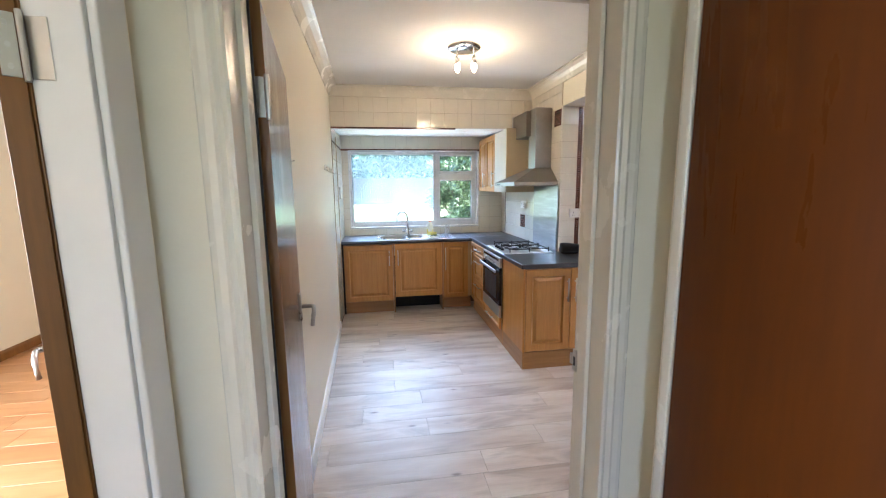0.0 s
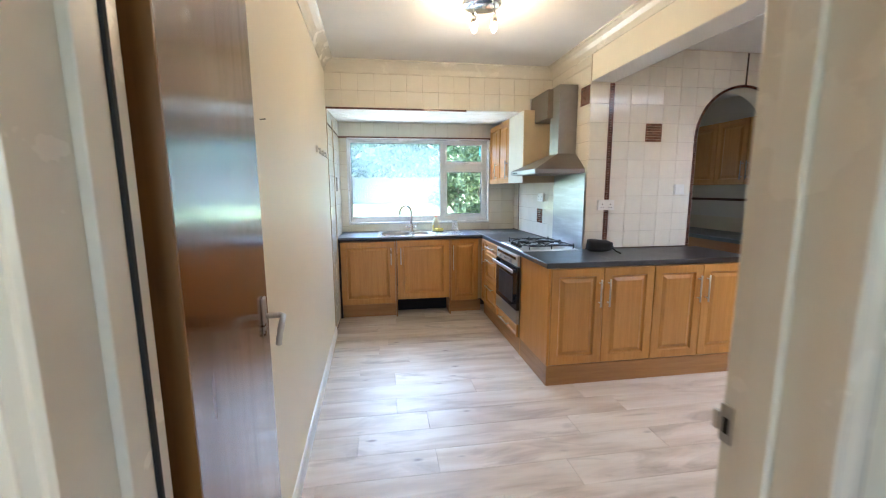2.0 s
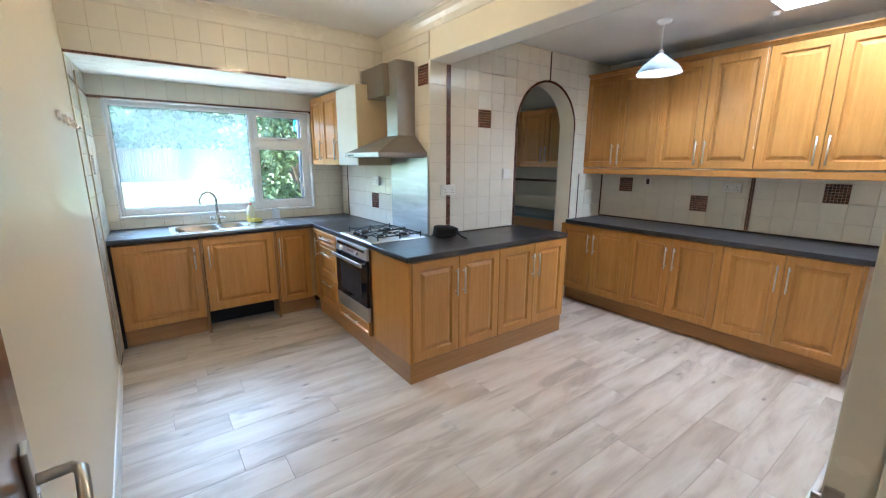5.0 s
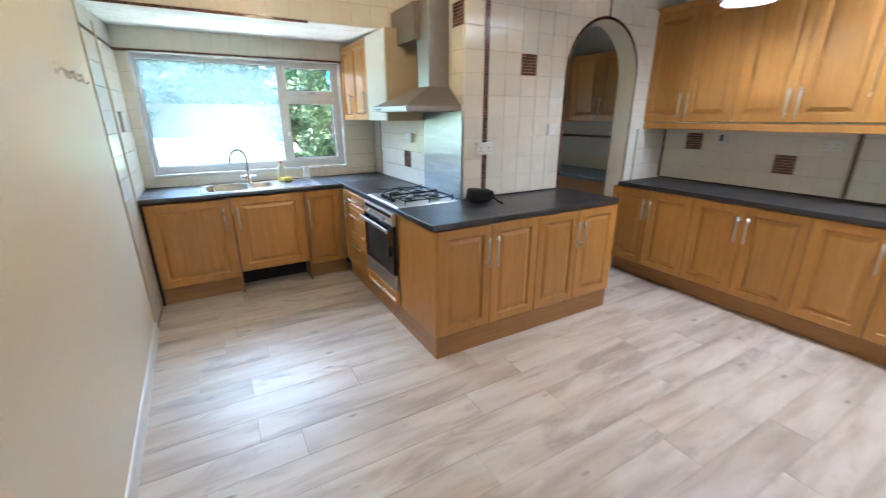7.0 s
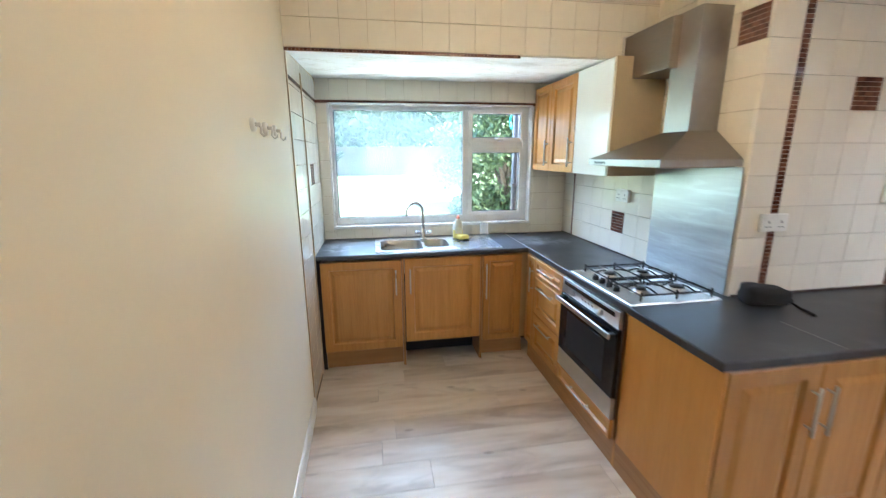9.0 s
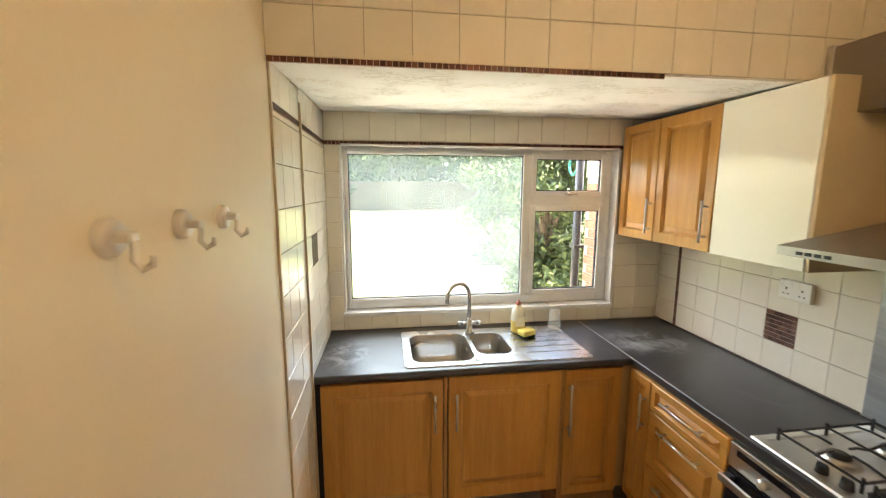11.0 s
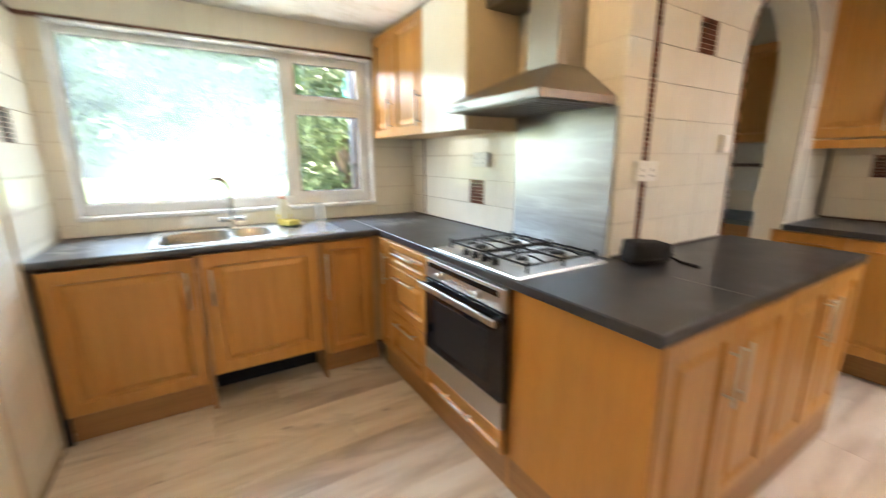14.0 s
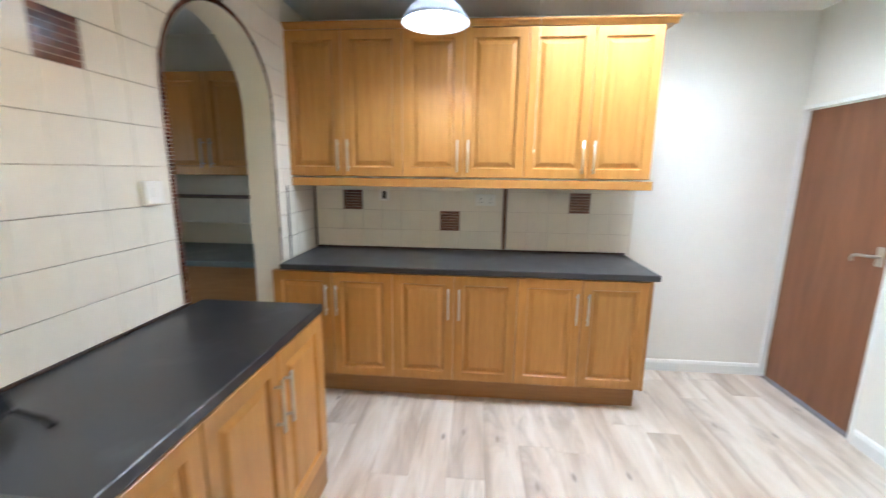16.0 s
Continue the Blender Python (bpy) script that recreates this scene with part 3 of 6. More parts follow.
built("beam_slope", own, CEIL, "white sloping soffit of the beam", "beam")

# coving
COVE = [(0, 0), (0, -0.095), (0.008, -0.095), (0.010, -0.085), (0.022, -0.055), (0.042, -0.030), (0.070, -0.014), (0.088, -0.010), (0.088, 0)]
for a, b, side in (((left_wall(EW), EW, CZ), (LW, BM, CZ), (1, 0, 0)), ((LW, BM, CZ), (HW, BM, CZ), (0, -1, 0)), ((HW, BM, CZ), (HW, EW, CZ), (-1, 0, 0)), ((HW, EW, CZ), (LW, EW, CZ), (0, 1, 0))):
    built("coving", profile_bar(COVE, a, b, side), GLOSSWHITE, "cream plaster coving along the ceiling", "coving")

# hall and neighbouring rooms, closed round the path
w = box(HL - 0.085, HL, -1.5, 1.15, 0, 2.7)
box(HL - 0.085, HL, 2.03, HF, 0, 2.7, bm=w)
box(HL - 0.085, HL, 1.15, 2.03, 1.97, 2.7, bm=w)
built("wall_hall_left", w, CREAM, "cream hall wall with a doorway", "wall")
built("wall_hall_right", box(HR, HR + 0.12, -1.5, HF, 0, 2.7), CREAM, "cream hall wall beside a brown door", "wall")
# unseen end wall; its opening is added to let light into the hall
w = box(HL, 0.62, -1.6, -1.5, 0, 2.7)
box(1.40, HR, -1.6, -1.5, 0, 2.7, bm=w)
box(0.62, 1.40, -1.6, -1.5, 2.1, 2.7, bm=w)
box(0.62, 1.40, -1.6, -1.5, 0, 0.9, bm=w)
built("wall_hall_end", w, CREAM, "unseen cream wall closing the hall, with an opening for added light", "wall")
built("ceiling_hall", box(-4.2, HR + 0.12, -1.6, 2.10, 2.55, 2.7), CEIL, "white hall ceiling", "ceiling")
# the opening in the far wall is added and never in view
w = box(-4.2, 0.25, 6.9, 7.0, 0, 2.7)
box(-4.2, HL - 0.085, -0.4, -0.3, 0, 2.7, bm=w)
box(-2.75, -2.65, 3.6, 6.9, 0, 2.7, bm=w)
box(-2.75, -2.65, -0.3, 1.6, 0, 2.7, bm=w)
box(-2.75, -2.65, 1.6, 3.6, 0, 0.8, bm=w)
box(-2.75, -2.65, 1.6, 3.6, 2.1, 2.7, bm=w)
built("wall_side_room", w, CREAM, "cream walls of the side room with an added, unseen window opening", "wall")
built("ceiling_side_room", box(-4.2, 0.25, 2.10, 7.0, 2.55, 2.7), CEIL, "white ceiling of the side room", "ceiling")
# small unseen opening in the far wall, added to brighten the pantry
w = box(2.70, 3.1, 6.80, 6.90, 0, 2.7)
box(3.5, 5.15, 6.80, 6.90, 0, 2.7, bm=w)
box(3.1, 3.5, 6.80, 6.90, 0, 1.2, bm=w)
box(3.1, 3.5, 6.80, 6.90, 1.75, 2.7, bm=w)
box(5.05, 5.15, 5.075, 6.80, 0, 2.7, bm=w)
built("wall_pantry", w, WHITEWALL, "white walls of the pantry behind the arch", "wall")
built("ceiling_pantry", box(2.70, 5.15, 5.075, 6.90, 2.5, 2.7), CEIL, "white pantry ceiling", "ceiling")
# unseen slabs over the ceilings, added to stop sky light leaking in
built("roof", box(-4.3, 3.4, -1.7, 7.0, 2.75, 2.9), PAVE, "unseen roof slab that keeps sky light out of the rooms", "roof")
w = box(3.4, SX0 - 0.04, 1.2, 6.95, 2.75, 2.9)
box(SX1 + 0.04, 5.3, 1.2, 6.95, 2.75, 2.9, bm=w)
box(SX0 - 0.04, SX1 + 0.04, 1.2, SY0 - 0.04, 2.75, 2.9, bm=w)
box(SX0 - 0.04, SX1 + 0.04, SY1 + 0.04, 6.95, 2.75, 2.9, bm=w)
built("roof_extension", w, PAVE, "unseen roof slab round the roof light that keeps sky light out", "roof")

# skirtings
SKIRT = [(0, 0), (0.016, 0), (0.016, 0.065), (0.011, 0.080), (0.006, 0.088), (0, 0.09)]
for a, b, side in (((left_wall(EW), EW, 0), (LW, 5.66, 0), (1, 0, 0)), ((RW, BW, 0), (RW, 2.56, 0), (-1, 0, 0)), ((4.19, BW, 0), (2.71, BW, 0), (0, 1, 0)),
                   ((D1 + 0.1, EW, 0), (2.70, EW, 0), (0, 1, 0)), ((-2.65, -0.3, 0), (-2.65, 6.9, 0), (1, 0, 0))):
    built("baseboard", profile_bar(SKIRT, a, b, side), SKIRTWHITE if a[0] > -1 else LIPPING, "painted skirting board along the wall", "skirting")

# window
win = thing("window_1", pose(0, 0, 0), "white framed kitchen window with one large misted pane and two small ones", "window", kind="structure")
FY0, FY1 = 6.835, 6.895
w = box(WX0, WX0 + 0.024, FY0, FY1, WZ0, WZ1, 0.006)
box(WX1 - 0.055, WX1, FY0, FY1, WZ0, WZ1, 0.006, bm=w)
box(WX0 + 0.024, WX1 - 0.055, FY0, FY1, WZ0, WZ0 + 0.062, 0.006, bm=w)
box(WX0 + 0.024, WX1 - 0.055, FY0, FY1, WZ1 - 0.035, WZ1, 0.006, bm=w)
box(1.608, 1.680, FY0, FY1, WZ0 + 0.062, WZ1 - 0.035, 0.006, bm=w)
part("window_frame", w, UPVC, win)


def sash(name, x0, x1, z0, z1, wd, glass):
    """A sash with its bead, black gasket and pane."""
    s = box(x0, x0 + wd, FY0 - 0.012, FY0 + 0.03, z0, z1, 0.004)
    box(x1 - wd, x1, FY0 - 0.012, FY0 + 0.03, z0, z1, 0.004, bm=s)
    box(x0 + wd, x1 - wd, FY0 - 0.012, FY0 + 0.03, z0, z0 + wd, 0.004, bm=s)
    box(x0 + wd, x1 - wd, FY0 - 0.012, FY0 + 0.03, z1 - wd, z1, 0.004, bm=s)
    s = part(name, s, UPVC, win)
    g = box(x0 + wd, x0 + wd + 0.005, FY0 + 0.003, FY0 + 0.02, z0 + wd, z1 - wd)
    box(x1 - wd - 0.005, x1 - wd, FY0 + 0.003, FY0 + 0.02, z0 + wd, z1 - wd, bm=g)
    box(x0 + wd + 0.005, x1 - wd - 0.005, FY0 + 0.003, FY0 + 0.02, z0 + wd, z0 + wd + 0.005, bm=g)
    box(x0 + wd + 0.005, x1 - wd - 0.005, FY0 + 0.003, FY0 + 0.02, z1 - wd - 0.005, z1 - wd, bm=g)
    part("gasket", g, GASKET, s)
    p = part("pane", box(x0 + wd, x1 - wd, FY0 + 0.008, FY0 + 0.012, z0 + wd, z1 - wd), glass, s)
    p.visible_shadow = False
    return s


sash("fixed_light", WX0 + 0.010, 1.622, WZ0 + 0.046, WZ1 - 0.022, 0.020, MISTGLASS)
sash("casement", 1.655, WX1 - 0.044, WZ0 + 0.055, 1.675, 0.036, GLASS)
sash("top_vent", 1.655, WX1 - 0.044, 1.733, WZ1 - 0.022, 0.036, GLASS)
part("transom", box(1.68, WX1 - 0.055, FY0, FY1, 1.665, 1.742, 0.005), UPVC, win)
h = box(1.91, 1.935, FY0 - 0.030, FY0 - 0.012, 1.740, 1.763, 0.004)
box(1.88, 1.965, FY0 - 0.040, FY0 - 0.026, 1.745, 1.757, 0.004, bm=h)
part("vent_handle", h, NICKEL, win)
h = box(1.664, 1.682, FY0 - 0.030, FY0 - 0.012, 1.33, 1.37, 0.004)
box(1.666, 1.680, FY0 - 0.042, FY0 - 0.028, 1.26, 1.37, 0.004, bm=h)
part("casement_handle", h, UPVC, win)
w = box(WX0 - 0.014, WX1 + 0.012, WW - 0.018, FY0, WZ0 - 0.022, WZ0 + 0.002, 0.004)
built("window_sill", w, UPVC, "white plastic window board", "window sill")
w = box(WX1 - 0.004, WX1 + 0.010, WW - 0.006, FY0 + 0.002, WZ0, WZ1, 0.002)
box(WX0 - 0.012, WX0 + 0.002, WW - 0.006, FY0 + 0.002, WZ0, WZ1, 0.002, bm=w)
box(WX0, WX1, WW - 0.006, FY0 + 0.002, WZ1 - 0.002, WZ1 + 0.010, 0.002, bm=w)
built("window_reveal", w, UPVC, "white plastic lining of the window opening", "trim")

# roof light
rl = thing("skylight", pose(SX0, SY0, XZ + 0.45), "square roof light over the extension with a white frame", "skylight", kind="structure")
w = box(-0.04, 0.03, -0.04, SY1 - SY0 + 0.04, 0, 0.05, 0.005)
box(SX1 - SX0 - 0.03, SX1 - SX0 + 0.04, -0.04, SY1 - SY0 + 0.04, 0, 0.05, 0.005, bm=w)
box(0.03, SX1 - SX0 - 0.03, -0.04, 0.03, 0, 0.05, 0.005, bm=w)
box(0.03, SX1 - SX0 - 0.03, SY1 - SY0 - 0.03, SY1 - SY0 + 0.04, 0, 0.05, 0.005, bm=w)
part("skylight_frame", w, UPVC, rl)
part("pane", box(0.0, SX1 - SX0, 0.0, SY1 - SY0, 0.052, 0.058), OPAL, rl, "opal diffusing pane")

# door frames and architraves
ARCHI = [(0, 0), (0.018, 0), (0.020, 0.006), (0.014, 0.016), (0.020, 0.026), (0.013, 0.036), (0.013, 0.050), (0.008, 0.062), (0.004, 0.066), (0, 0.066)]


def upright_moulding(x, y, z0, z1, out, along):
    """An architrave leg: the section goes out from the wall and along it."""
    o, al = Vector(out), Vector(along)
    own = bmesh.new()
    ring = [[own.verts.new(Vector((x, y, z)) + o * u + al * v) for u, v in ARCHI] for z in (z0, z1)]
    n = len(ARCHI)
    for k in range(n):
        own.faces.new((ring[0][k], ring[0][(k + 1) % n], ring[1][(k + 1) % n], ring[1][k]))
    own.faces.new(ring[0][::-1])
    own.faces.new(ring[1])
    return own


fr = thing("door_frame_1", pose(0, 0, 0), "cream gloss painted frame of the kitchen doorway with moulded architraves", "door frame", kind="structure")
part("architrave", upright_moulding(D0, HF, 0, DH + 0.06, (0, -1, 0), (-1, 0, 0)), GLOSSWHITE, fr)
part("architrave", upright_moulding(D1, HF, 0, DH + 0.06, (0, -1, 0), (1, 0, 0)), GLOSSWHITE, fr)
part("architrave", box(D0 - 0.066, D1 + 0.066, HF - 0.018, HF, DH, DH + 0.066, 0.004), GLOSSWHITE, fr)
part("architrave", box(D0 - 0.066, D1 + 0.10, EW, EW + 0.018, DH, DH + 0.066, 0.004), GLOSSWHITE, fr)
part("jamb", box(D0 - 0.025, D0, HF - 0.002, EW + 0.002, 0, DH, 0.002), GLOSSWHITE, fr)
part("jamb", box(D1 + 0.003, D1 + 0.028, HF - 0.002, EW - 0.004, 0, DH, 0.002), GLOSSWHITE, fr)
part("door_head", box(D0 - 0.025, D1 + 0.025, HF - 0.002, EW + 0.002, DH, DH + 0.025, 0.002), GLOSSWHITE, fr)
part("door_stop", box(D0, D0 + 0.012, HF + 0.05, EW - 0.05, 0, DH, 0.002), GLOSSWHITE, fr)
# black strip put in for the dark gap between jamb and leaf
part("gap_strip", box(D0 + 0.0005, D0 + 0.0155, EW - 0.0495, EW - 0.043, 0, DH, 0.001), GASKET, fr, "black strip painting the dark gap beside the door leaf")
part("door_stop", box(D1 - 0.012, D1, HF + 0.05, EW - 0.05, 0, DH, 0.002), GLOSSWHITE, fr)
w = box(D1 - 0.003, D1 + 0.001, EW - 0.026, EW - 0.006, 1.040, 1.100, 0.001)
box(D1 - 0.006, D1 + 0.001, EW - 0.006, EW + 0.004, 1.055, 1.085, 0.001, bm=w)
part("strike_plate", w, NICKEL, fr, "worn metal strike plate")
part("strike_hole", box(D1 - 0.0036, D1 - 0.0028, EW - 0.022, EW - 0.012, 1.055, 1.080), GASKET, fr)


def lever(parent, x, y, z, side, point):
    """A lever handle on a back plate; side: out of the leaf (+1 or -1 along y); point: way of the lever along x."""
    pl = part("handle_plate", box(x - 0.021, x + 0.021, min(y, y + side * 0.008), max(y, y + side * 0.008), z - 0.055, z + 0.055, 0.003), NICKEL, parent)
    pts = [(x, y, z), (x, y + side * 0.045, z), (x + point * 0.015, y + side * 0.055, z), (x + point * 0.07, y + side * 0.056, z - 0.002),
           (x + point * 0.10, y + side * 0.055, z - 0.010), (x + point * 0.115, y + side * 0.052, z - 0.028), (x + point * 0.112, y + side * 0.05, z - 0.045)]
    part("lever", tube(pts, 0.0085, 10), NICKEL, pl, "", True)


def flush_door(name, m, width, height, veneer, label, handle_x, sides=(1, -1), hinge_z=(0.25, 1.69), point=-1, handle_z=1.07, with_gap=True):
    d = thing(name, m, label, "door", kind="structure")
    part("leaf", box(0.006, width, 0.002, 0.038, 0.008, height, 0.001), veneer, d)
    e = box(-0.002, 0.0055, 0.0, 0.040, 0.008, height, 0.001)
    part("lipping", e, LIPPING, d, "bare softwood edge strip")
    # black strip along the leaf's edge, drawn as the dark gap there
    if with_gap:
        part("gap_strip", box(-0.006, 0.0, 0.0405, 0.049, 0.008, height, 0.001), GASKET, d, "black strip painting the dark gap beside the door leaf")
    for z in hinge_z:
        hp = box(-0.004, -0.0015, 0.004, 0.032, z - 0.045, z + 0.045, 0.0008)
        rod((-0.006, -0.003, z - 0.05), (-0.006, -0.003, z + 0.05), 0.0055, 10, bm=hp)
        h_ob = part("hinge", hp, NICKEL, d, "steel butt hinge")
        sc = bmesh.new()
        for dz in (-0.03, 0.0, 0.03):
            rod((-0.0055, 0.018, z + dz), (-0.0035, 0.018, z + dz), 0.0045, 8, bm=sc)
        part("screws", sc, STEEL, h_ob)
    for s in sides:
        lever(d, handle_x, 0.039 if s > 0 else 0.001, handle_z, s, point)
    return d


flush_door("door_1", pose(0.607, EW + 0.036, 0, 0, 0, 97.8), 0.72, 1.97, BROWNDOOR, "glossy dark brown flush door standing open against the wall", 0.62, (-1,), (0.22, 1.75))
flush_door("door_2", pose(4.962, BW - 0.035, 0, 0, 0, 180), 0.74, 1.935, REDDOOR, "closed red-brown wooden flush door with a brass lever", 0.66, (-1,))
fr = thing("door_frame_2", pose(0, 0, 0), "white painted narrow frame of the back door", "door frame", kind="structure")
part("jamb", box(4.965, 4.982, BW - 0.06, BW + 0.006, 0, 1.94, 0.002), SKIRTWHITE, fr)
part("jamb", box(4.20, 4.218, BW - 0.06, BW + 0.012, 0, 1.94, 0.002), SKIRTWHITE, fr)
part("door_head", box(4.20, 4.982, BW - 0.06, BW + 0.010, 1.94, 1.965, 0.002), SKIRTWHITE, fr)

# side-room doorway in the hall
flush_door("door_3", pose(HL - 0.082, 1.986, 0, 0, 0, 125.6) @ Matrix.Diagonal((1, 0.76, 1, 1)), 0.76, 1.95, BROWNDOOR, "dark brown flush door folded back into the side room", 0.68, (1,), (0.22, 1.752), handle_z=1.10, with_gap=False)
fr = thing("door_frame_3", pose(0, 0, 0), "white gloss painted frame of the side-room doorway", "door frame", kind="structure")
part("jamb", box(HL - 0.080, HL + 0.001, 1.992, 2.031, 0, 1.97, 0.002), SKIRTWHITE, fr)
part("edge_bead", box(HL - 0.086, HL - 0.0805, 1.990, 2.02, 0, 1.97, 0.001), LIPPING, fr)
part("architrave", box(HL + 0.001, HL + 0.016, 2.000, 2.080, 0, 2.03, 0.004), SKIRTWHITE, fr)
hp = bmesh.new()
for z in (0.22, 1.752):
    box(HL - 0.076, HL - 0.046, 1.9895, 1.9925, z - 0.045, z + 0.045, 0.0008, bm=hp)
part("hinge_plates", hp, NICKEL, fr)
part("jamb", box(HL - 0.085, HL + 0.001, 1.15, 1.175, 0, 1.97, 0.002), SKIRTWHITE, fr)

# brown door of the hall's other side
d4 = thing("door_4", pose(HR - 0.004, 2.02, 0, 0, 0, -90), "glossy red-brown flush door beside the kitchen doorway", "door", kind="structure")
part("leaf", box(0, 0.80, -0.035, -0.002, 0.008, 1.98, 0.002), ORANGEDOOR, d4)
fr = thing("door_frame_4", pose(0, 0, 0), "cream gloss painted narrow frame with chipped edges", "door frame", kind="structure")
part("jamb", box(HR - 0.045, HR + 0.002, 2.022, 2.052, 0, 2.0, 0.004), GLOSSWHITE, fr)

# ---- kitchen units ----
RUNX, RUNY = 1.995, 6.152            # fronts of the hob run and the sink run
ISLY, RBX, RUX = 4.345, 4.385, 4.632  # fronts of island, long base run, wall units
TURNED = -90                         # units that face -x


def bar_handle(parent, x, z0, z1, y=-0.02, r=0.006):
    """Upright bar handle on two posts."""
    b = rod((x, y - 0.030, z0), (x, y - 0.030, z1), r)
    for z in (z0 + 0.028, z1 - 0.028):
        rod((x, y, z), (x, y - 0.030, z), r * 0.8, 8, bm=b)
    return part("handle", b, NICKEL, parent, "brushed steel bar handle", True)


def bar_handle_across(parent, x0, x1, z, y=-0.02, r=0.006):
    b = rod((x0, y - 0.030, z), (x1, y - 0.030, z), r)
    for x in (x0 + 0.025, x1 - 0.025):
        rod((x, y, z), (x, y - 0.030, z), r * 0.8, 8, bm=b)
    return part("handle", b, NICKEL, parent, "brushed steel bar handle", True)


def leaf(parent, x0, x1, z0, z1, handle=None, hz=(0.0, 0.0), name="door", mat=None, stile=0.058):
    """A panelled door in a unit's front, with its handle."""
    bm = panel_door(x1 - x0 - 0.004, z1 - z0, stile=stile)
    bm.transform(Matrix.Translation((x0 + 0.002, 0, z0)))
    d = part(name, bm, mat or OAK, parent)
    if handle is not None:
        bar_handle(d, handle, *hz)
    return d


def base_unit(m, width, label, depth=0.55, doors=2, group=""):
    u = thing("base_cabinet", m, label, "cabinet", group)
    part("body", box(0.001, width - 0.001, 0.001, depth, 0.15, 0.868), CARCASS, u)
    w = width / doors
    for i in range(doors):
        right = (i % 2 == 0) and doors > 1
        hx = (i + 1) * w - 0.034 if right else i * w + 0.034
        leaf(u, i * w, (i + 1) * w, 0.157, 0.864, hx, (0.585, 0.785))
    return u


# island
IW = 0.795
u = base_unit(pose(2.022, ISLY, 0), IW, "oak-veneer two-door base cabinet of the island", 0.53, 2, "island cabinets")
copy_thing(u, pose(2.022 + IW, ISLY, 0))
ep = thing("end_panel", pose(2.004, ISLY + 0.002, 0), "honey coloured wooden end panel of the island", "panel")
part("board", box(0, 0.017, -0.018, 0.552, 0.152, 0.868, 0.0015), PLY, ep)
ep = thing("end_panel", pose(3.614, ISLY + 0.002, 0), "oak-veneer end panel at the island's open end", "panel")
part("board", box(0, 0.016, -0.018, 0.53, 0.15, 0.868, 0.0015), OAK, ep)
pl = thing("plinth", pose(2.006, ISLY - 0.014, 0), "honey oak plinth along the foot of the island", "plinth")
part("board", box(0.0165, 1.606, 0, 0.016, 0, 0.15, 0.001), PLINTH, pl)
part("return_board", box(1.590, 1.606, 0.018, 0.54, 0, 0.15, 0.001), PLINTH, pl)
part("side_board", box(0, 0.016, 0, 0.566, 0, 0.15, 0.001), PLINTH, pl)

# hob run: corner unit, drawers, oven housing (local x runs towards -y)
u = thing("corner_cabinet", pose(RUNX, 6.128, 0, 0, 0, TURNED), "narrow oak-veneer corner cabinet beside the drawers", "cabinet")
part("body", box(0, 0.163, 0.001, 0.55, 0.15, 0.868), CARCASS, u)
leaf(u, 0.0, 0.163, 0.157, 0.864, 0.135, (0.60, 0.79), stile=0.04)
u = thing("drawer_unit", pose(RUNX, 5.964, 0, 0, 0, TURNED), "oak-veneer unit with three drawers", "cabinet")
part("body", box(0.001, 0.444, 0.001, 0.55, 0.15, 0.868), CARCASS, u)
for z0, z1, st in ((0.157, 0.437, 0.05), (0.442, 0.722, 0.05), (0.727, 0.864, 0.03)):
    bm = panel_door(0.441, z1 - z0, stile=st)
    bm.transform(Matrix.Translation((0.002, 0, z0)))
    d = part("drawer_front", bm, OAKH, u)
    bar_handle_across(d, 0.10, 0.345, z1 - 0.052)
ov = thing("oven", pose(RUNX, 5.514, 0, 0, 0, TURNED), "built-in steel and black glass oven under the hob", "oven")
part("body", box(0.003, 0.613, 0.002, 0.52, 0.27, 0.868), DARKSTEEL, ov)
cp = part("control_panel", box(0.004, 0.612, -0.022, 0.001, 0.772, 0.866, 0.003), STEELH, ov, "brushed steel control panel")
part("display", box(0.035, 0.575, -0.0235, -0.0215, 0.826, 0.850, 0.0005), BLACKGLASS, cp)
for x in (0.15, 0.455):
    k = rod((x, -0.022, 0.803), (x, -0.046, 0.803), 0.019, 20, 0.016)
    part("knob", k, STEEL, cp, "round steel knob", True)
for x in (0.25, 0.285, 0.32, 0.355):
    part("button", box(x, x + 0.018, -0.0245, -0.022, 0.797, 0.809, 0.001), DARKSTEEL, cp)
dr = part("oven_door", box(0.004, 0.612, -0.026, 0.001, 0.392, 0.764, 0.003), BLACKGLASS, ov, "black glass oven door")
part("window", box(0.10, 0.516, -0.0275, -0.0255, 0.44, 0.67, 0.0005), BLACK, dr, "dark oven window")
h = box(0.012, 0.604, -0.070, -0.056, 0.722, 0.750, 0.003)
for x in (0.028, 0.588):
    part("handle_bracket", box(x - 0.014, x + 0.014, -0.0565, -0.025, 0.724, 0.748, 0.002), BLACK, dr, "black handle bracket")
part("handle", h, STEELH, dr, "wide flat steel bar handle")
part("trim", box(0.004, 0.612, -0.024, 0.001, 0.272, 0.388, 0.002), STEELH, ov, "brushed steel lower trim")
u = thing("drawer_unit", pose(RUNX, 5.514, 0, 0, 0, TURNED), "shallow oak-veneer drawer below the oven", "drawer")
bm = panel_door(0.611, 0.108, stile=0.02, raised=False)
bm.transform(Matrix.Translation((0.002, 0, 0.157)))
d = part("drawer_front", bm, OAKH, u)
bar_handle_across(d, 0.19, 0.43, 0.215)
part("body", box(0.003, 0.613, 0.001, 0.50, 0.152, 0.266), CARCASS, u)
ep = thing("end_panel", pose(2.004, 4.878, 0), "thin oak panel between the oven and the island", "panel")
part("board", box(0, 0.52, 0, 0.018, 0.0, 0.868, 0.001), OAK, ep)
